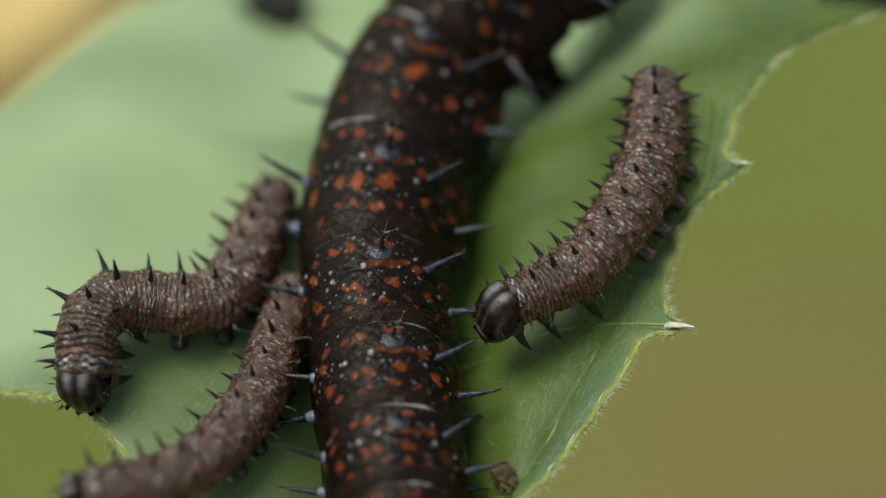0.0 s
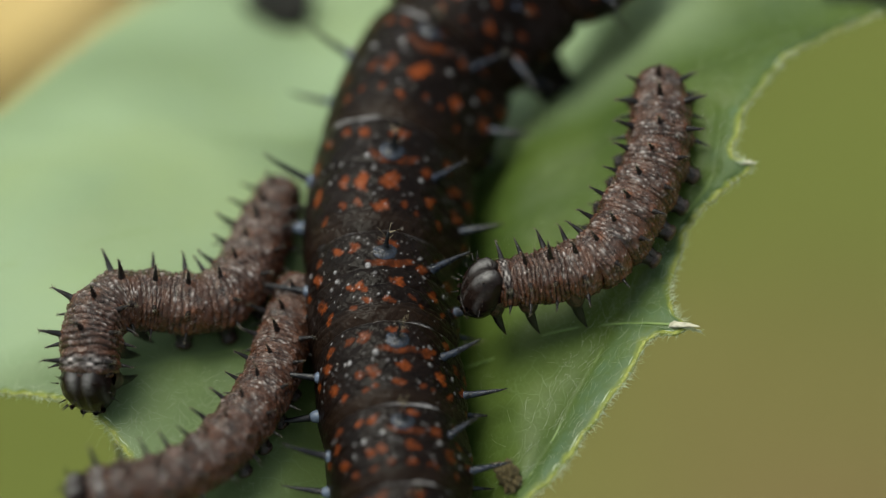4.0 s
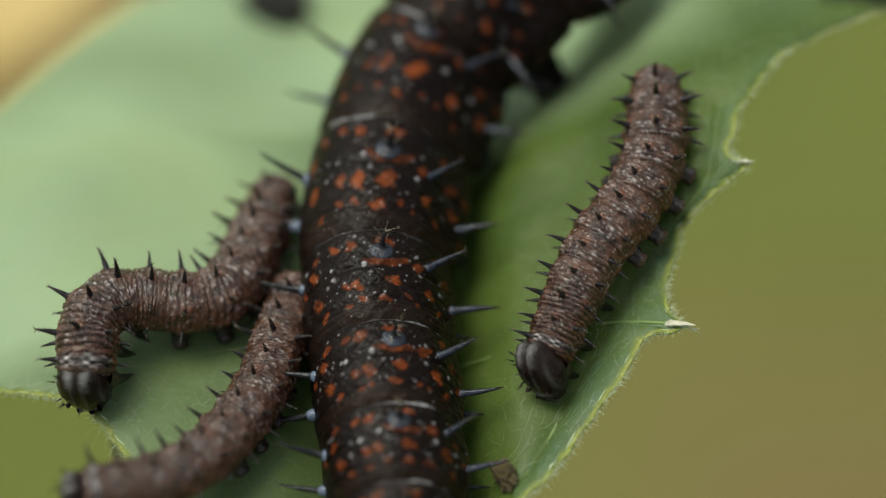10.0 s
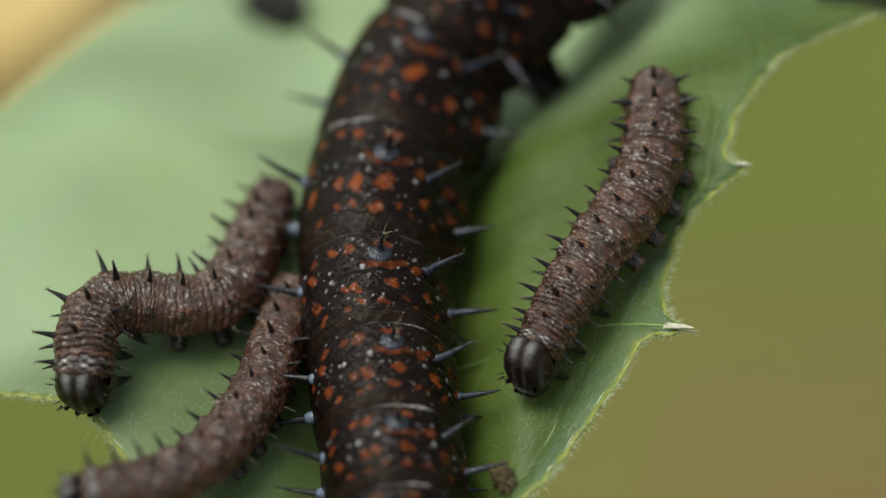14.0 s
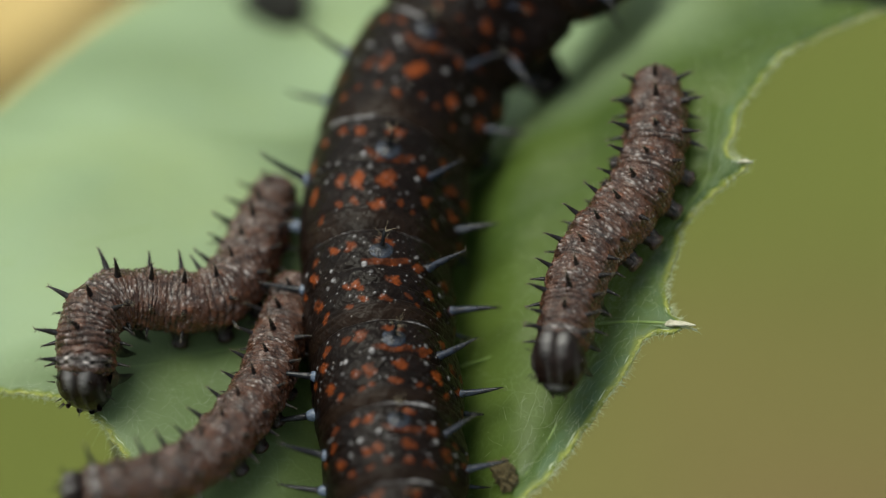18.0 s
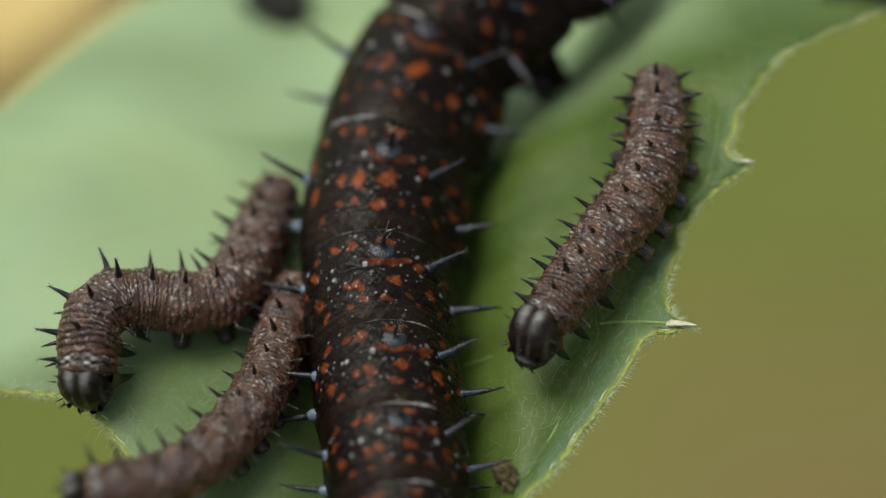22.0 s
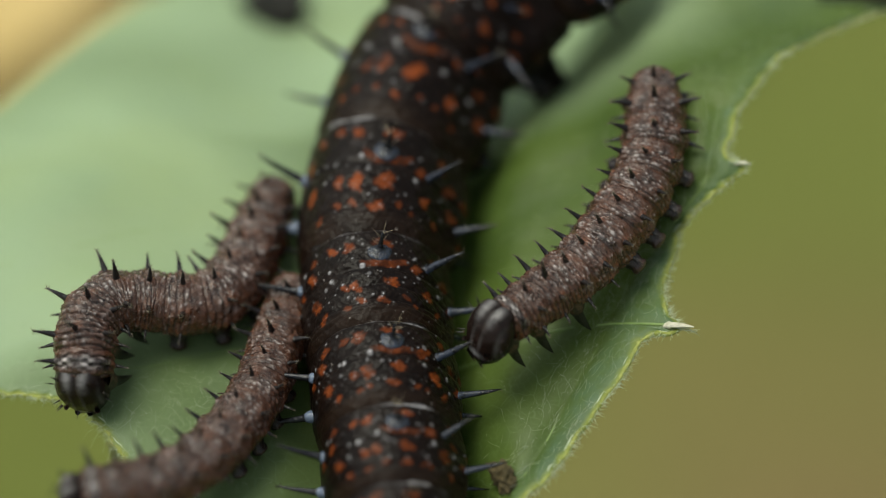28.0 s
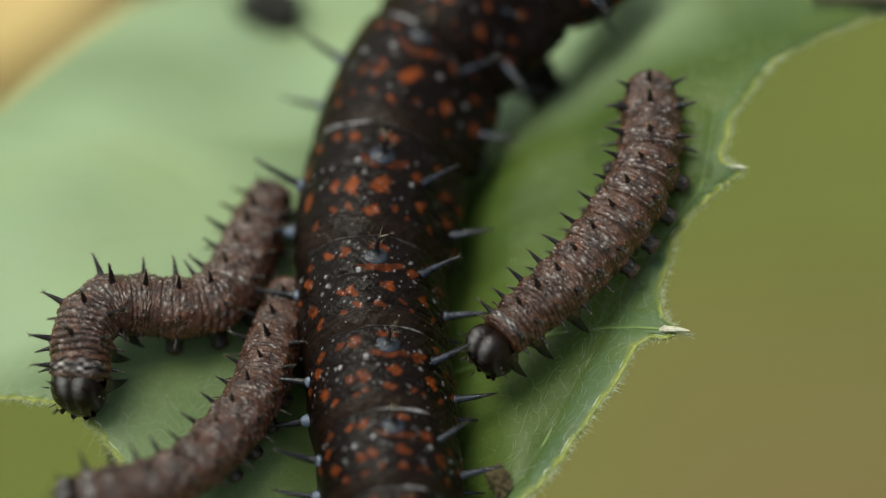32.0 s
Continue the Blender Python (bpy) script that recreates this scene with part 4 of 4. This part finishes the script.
        for row in (-60, 66, -84, 98, -114, 126):
            back_by = (0.30 if abs(row) > 80 else 0.04) + (0.05 if row > 0 else 0)
            kind = BARBED_SPINES if row < 0 else BIG_SPINES
            put("spine", pick.choice(kind), seg, "", outward(row + pick.uniform(-3, 3), y - back_by * length, rad * (1.07 if abs(row) > 80 else 0.98), pick.uniform(-6, 16), rad / 3.5 * pick.uniform(0.88, 1.08) * (0.85 if abs(row) > 100 else 1.12), pick.uniform(-60, 60)))
        if a > 2 and b < first + 14:
            for side in (-1, 1):
                put("proleg", BIG_PROLEG, seg, "", outward(side * (138 if b > first + 1 else 152), -0.05 * length, rad * (0.80 if b > first + 1 else 0.98), 0, rad / (3.2 if b > first + 1 else 2.5)))
    return thing


# ---- the small caterpillar that swings its front half ----
TAIL = [(10.75, 3.8, 5.2), (10.5, 1.85, 5.2), (9.95, -0.25, 4.65), (8.7, -2.25, 4.0)]
MOVER_BASE = (9.8, -0.3, 2.8)
MOVER_RADII = (1.06, 1.20, 1.43, 1.41, 1.11)
MOVER_HEAD = 1.27


def mover_line(x, y, z, bow=0.0):
    """Its axis, from the head at (x, y, z) back to the tail, which holds on to the leaf; bow pushes the middle aside."""
    mid = (0.294 * x + 0.067 * y + 0.037 * z + 5.85 + bow, 0.103 * x + 0.065 * y - 0.165 * z - 4.13 + 0.3 * bow, 0.064 * x + 0.017 * y + 0.158 * z + 2.86)
    return Line([(x, y, z), mid] + TAIL[::-1])


def mover_poses(x, y, z, nod=24.0, twist=0.0, bow=0.0):
    line = mover_line(x, y, z, bow)
    back = Matrix.Translation(-Vector(MOVER_BASE) * MM)
    start = MOVER_HEAD * 0.80
    places = start + (line.length - start) * MIDDLES
    out = [back @ basis_matrix(line.at(q), *line.basis(q, 0.7)) for q in places]
    head = back @ basis_matrix(line.at(0.34), *line.basis(0.4)) @ Matrix.Translation((0, 0, min(0.0, nod) * 0.040 * MM)) @ Euler((0, radians(twist), 0)).to_matrix().to_4x4() @ Euler((radians(nod), 0, 0)).to_matrix().to_4x4()
    return out, head


def moving_caterpillar():
    thing = empty_thing("caterpillar", MOVER_BASE, "small brown spiny caterpillar, swinging its raised front half", "caterpillar", "small brown caterpillars on the leaf")
    poses, head_pose = mover_poses(2.2, -7.9, 2.3)
    span = mover_line(2.2, -7.9, 2.3).length - MOVER_HEAD * 0.80
    parts = []
    for i in range(SEGMENTS):
        radius = float(np.interp(i / (SEGMENTS - 1), [0, 0.15, 0.5, 0.85, 1], MOVER_RADII))
        seg = small_segment(thing, span * SHARES[i], radius, i, 300 + i, poses[i])
        small_spines(seg, span * SHARES[i], radius, i, 300 + i, 116)
        parts.append(seg)
    return parts, small_head(thing, MOVER_HEAD, head_pose)


# ---- build ----
ground()
litter_leaf("dead_leaf", -0.105, 0.305, -0.243, 0.17, 0.11, 35, YELLOW, "orange-yellow dead leaf lying on the mossy ground")
leaf()
plant_stem()
big_caterpillar()
still_caterpillar([(-16.5, -7.6, 2.5), (-16.2, -6.5, 3.5), (-15.9, -4.8, 3.9), (-15.0, -3.5, 3.6), (-13.4, -3.2, 3.0), (-11.7, -3.3, 2.5), (-10.2, -2.6, 2.0), (-9.1, -0.4, 1.5), (-8.3, 2.3, 0.9), (-7.6, 4.5, 0.6)],
                  (1.26, 1.34, 1.41, 1.38, 1.1), 1.30, (-11.7, -3.3, 0.7), "small brown spiny caterpillar, head bent down over the leaf edge", 100, 42)
still_caterpillar([(-16.7, -14.2, 4.5), (-15.0, -14.0, 4.3), (-13.1, -13.5, 3.7), (-11.4, -12.1, 2.8), (-9.8, -9.8, 2.0), (-8.7, -7.6, 1.5), (-8.1, -5.5, 1.2), (-7.5, -3.6, 1.1), (-7.0, -2.0, 1.1)],
                  (1.1, 1.15, 1.25, 1.2, 1.05), 1.0, (-8.8, -7.5, 0.0), "small brown spiny caterpillar, stretched out past the leaf edge", 200)
MOVER = moving_caterpillar()
dropping(1.25, -12.9, 0.58, 3.0, "olive-brown dropping lying on the leaf")
# stand-in for an unidentified black shape, built with the dropping's mesh
dropping(-7.6, 26.4, 1.7, 8.0, "round black unidentified shape at the back of the leaf", DARK_SHAPE)


def motions():
    # seconds and the head's place in millimetres
    swing_a = [(0, 1.70, -6.75, 3.12), (0.5, 1.64, -6.88, 3.12), (1, 1.49, -6.59, 3.31), (1.5, 1.47, -6.07, 3.51), (2, 1.33, -5.67, 3.70), (2.5, 1.22, -5.55, 3.70), (3, 1.17, -5.72, 3.70), (3.5, 0.94, -5.64, 3.70)]
    swing_b = [(5.5, 1.04, -5.68, 3.50), (6, 1.02, -5.96, 3.30), (6.5, 1.32, -6.82, 3.10), (7, 1.44, -6.75, 2.64), (7.5, 2.09, -8.01, 2.10), (8, 2.49, -8.48, 1.75), (8.5, 2.97, -8.55, 1.54), (9, 3.16, -8.72, 1.57), (9.5, 3.25, -9.10, 1.58), (10, 3.31, -9.28, 1.59), (10.5, 3.20, -9.25, 1.57), (11, 3.04, -9.30, 1.55), (11.5, 2.99, -9.30, 1.64), (12, 3.02, -9.40, 1.75), (12.5, 3.11, -9.26, 1.76), (13, 3.12, -9.40, 1.86), (13.5, 2.87, -9.49, 1.93), (14, 2.85, -9.16, 2.02), (14.5, 2.73, -9.16, 2.11)]
    swing_c = [(16.5, 3.21, -9.49, 3.18), (17, 3.80, -9.99, 3.68), (17.5, 4.05, -10.24, 3.82), (18, 4.04, -10.46, 3.62), (18.5, 3.85, -10.78, 3.29), (19, 3.67, -10.64, 3.25), (19.5, 3.59, -10.55, 3.24), (20, 3.52, -10.28, 3.33), (20.5, 3.50, -10.06, 3.42), (21, 3.39, -9.59, 3.51), (21.5, 3.28, -9.13, 3.49), (22, 3.06, -8.68, 3.35), (22.5, 2.94, -8.64, 3.34), (23, 2.50, -8.81, 3.08), (23.5, 2.39, -8.76, 3.07), (24, 2.37, -8.65, 2.97), (24.5, 2.31, -8.61, 3.08), (25, 2.47, -8.62, 3.23), (25.5, 2.34, -8.65, 3.25)]
    swing_d = [(27.5, 1.54, -8.34, 3.61), (28, 1.33, -8.16, 3.60), (28.5, 1.27, -7.48, 3.50), (29, 1.25, -7.56, 3.50), (29.5, 0.99, -7.20, 3.40), (30, 0.86, -7.57, 3.20), (30.5, 0.98, -7.94, 3.00), (31, 1.06, -8.09, 3.00), (31.5, 1.04, -8.10, 3.00), (32, 1.36, -8.39, 3.01)]
    segments, head = MOVER
    # twice it tucks its head down
    nod = lambda t: float(np.interp(t, [0, 3.5, 5.5, 6.9, 7.6, 28.2, 29.0, 32], [24, 24, -4, -8, 24, 24, -10, -8]))
    bow = lambda t: float(np.interp(t, [0, 1.5, 3, 6, 7.5, 14.5, 16.5, 21, 22.5, 32], [0, 0.1, 0.4, 0.3, 0, 0, -0.55, -0.5, -0.1, 0]))
    twist = lambda t: float(np.interp(t, [0, 7.0, 7.8, 12.0, 14.0, 32], [0, 0, 36, 32, 8, 0]))
    keys = [(t, mover_poses(x, y, z, nod(t), twist(t), bow(t))) for t, x, y, z in swing_a + swing_b + swing_c + swing_d]
    for i, seg in enumerate(segments):
        walk(seg, [(t, poses[i]) for t, (poses, _) in keys])
    walk(head, [(t, head_pose) for t, (_, head_pose) in keys])


motions()
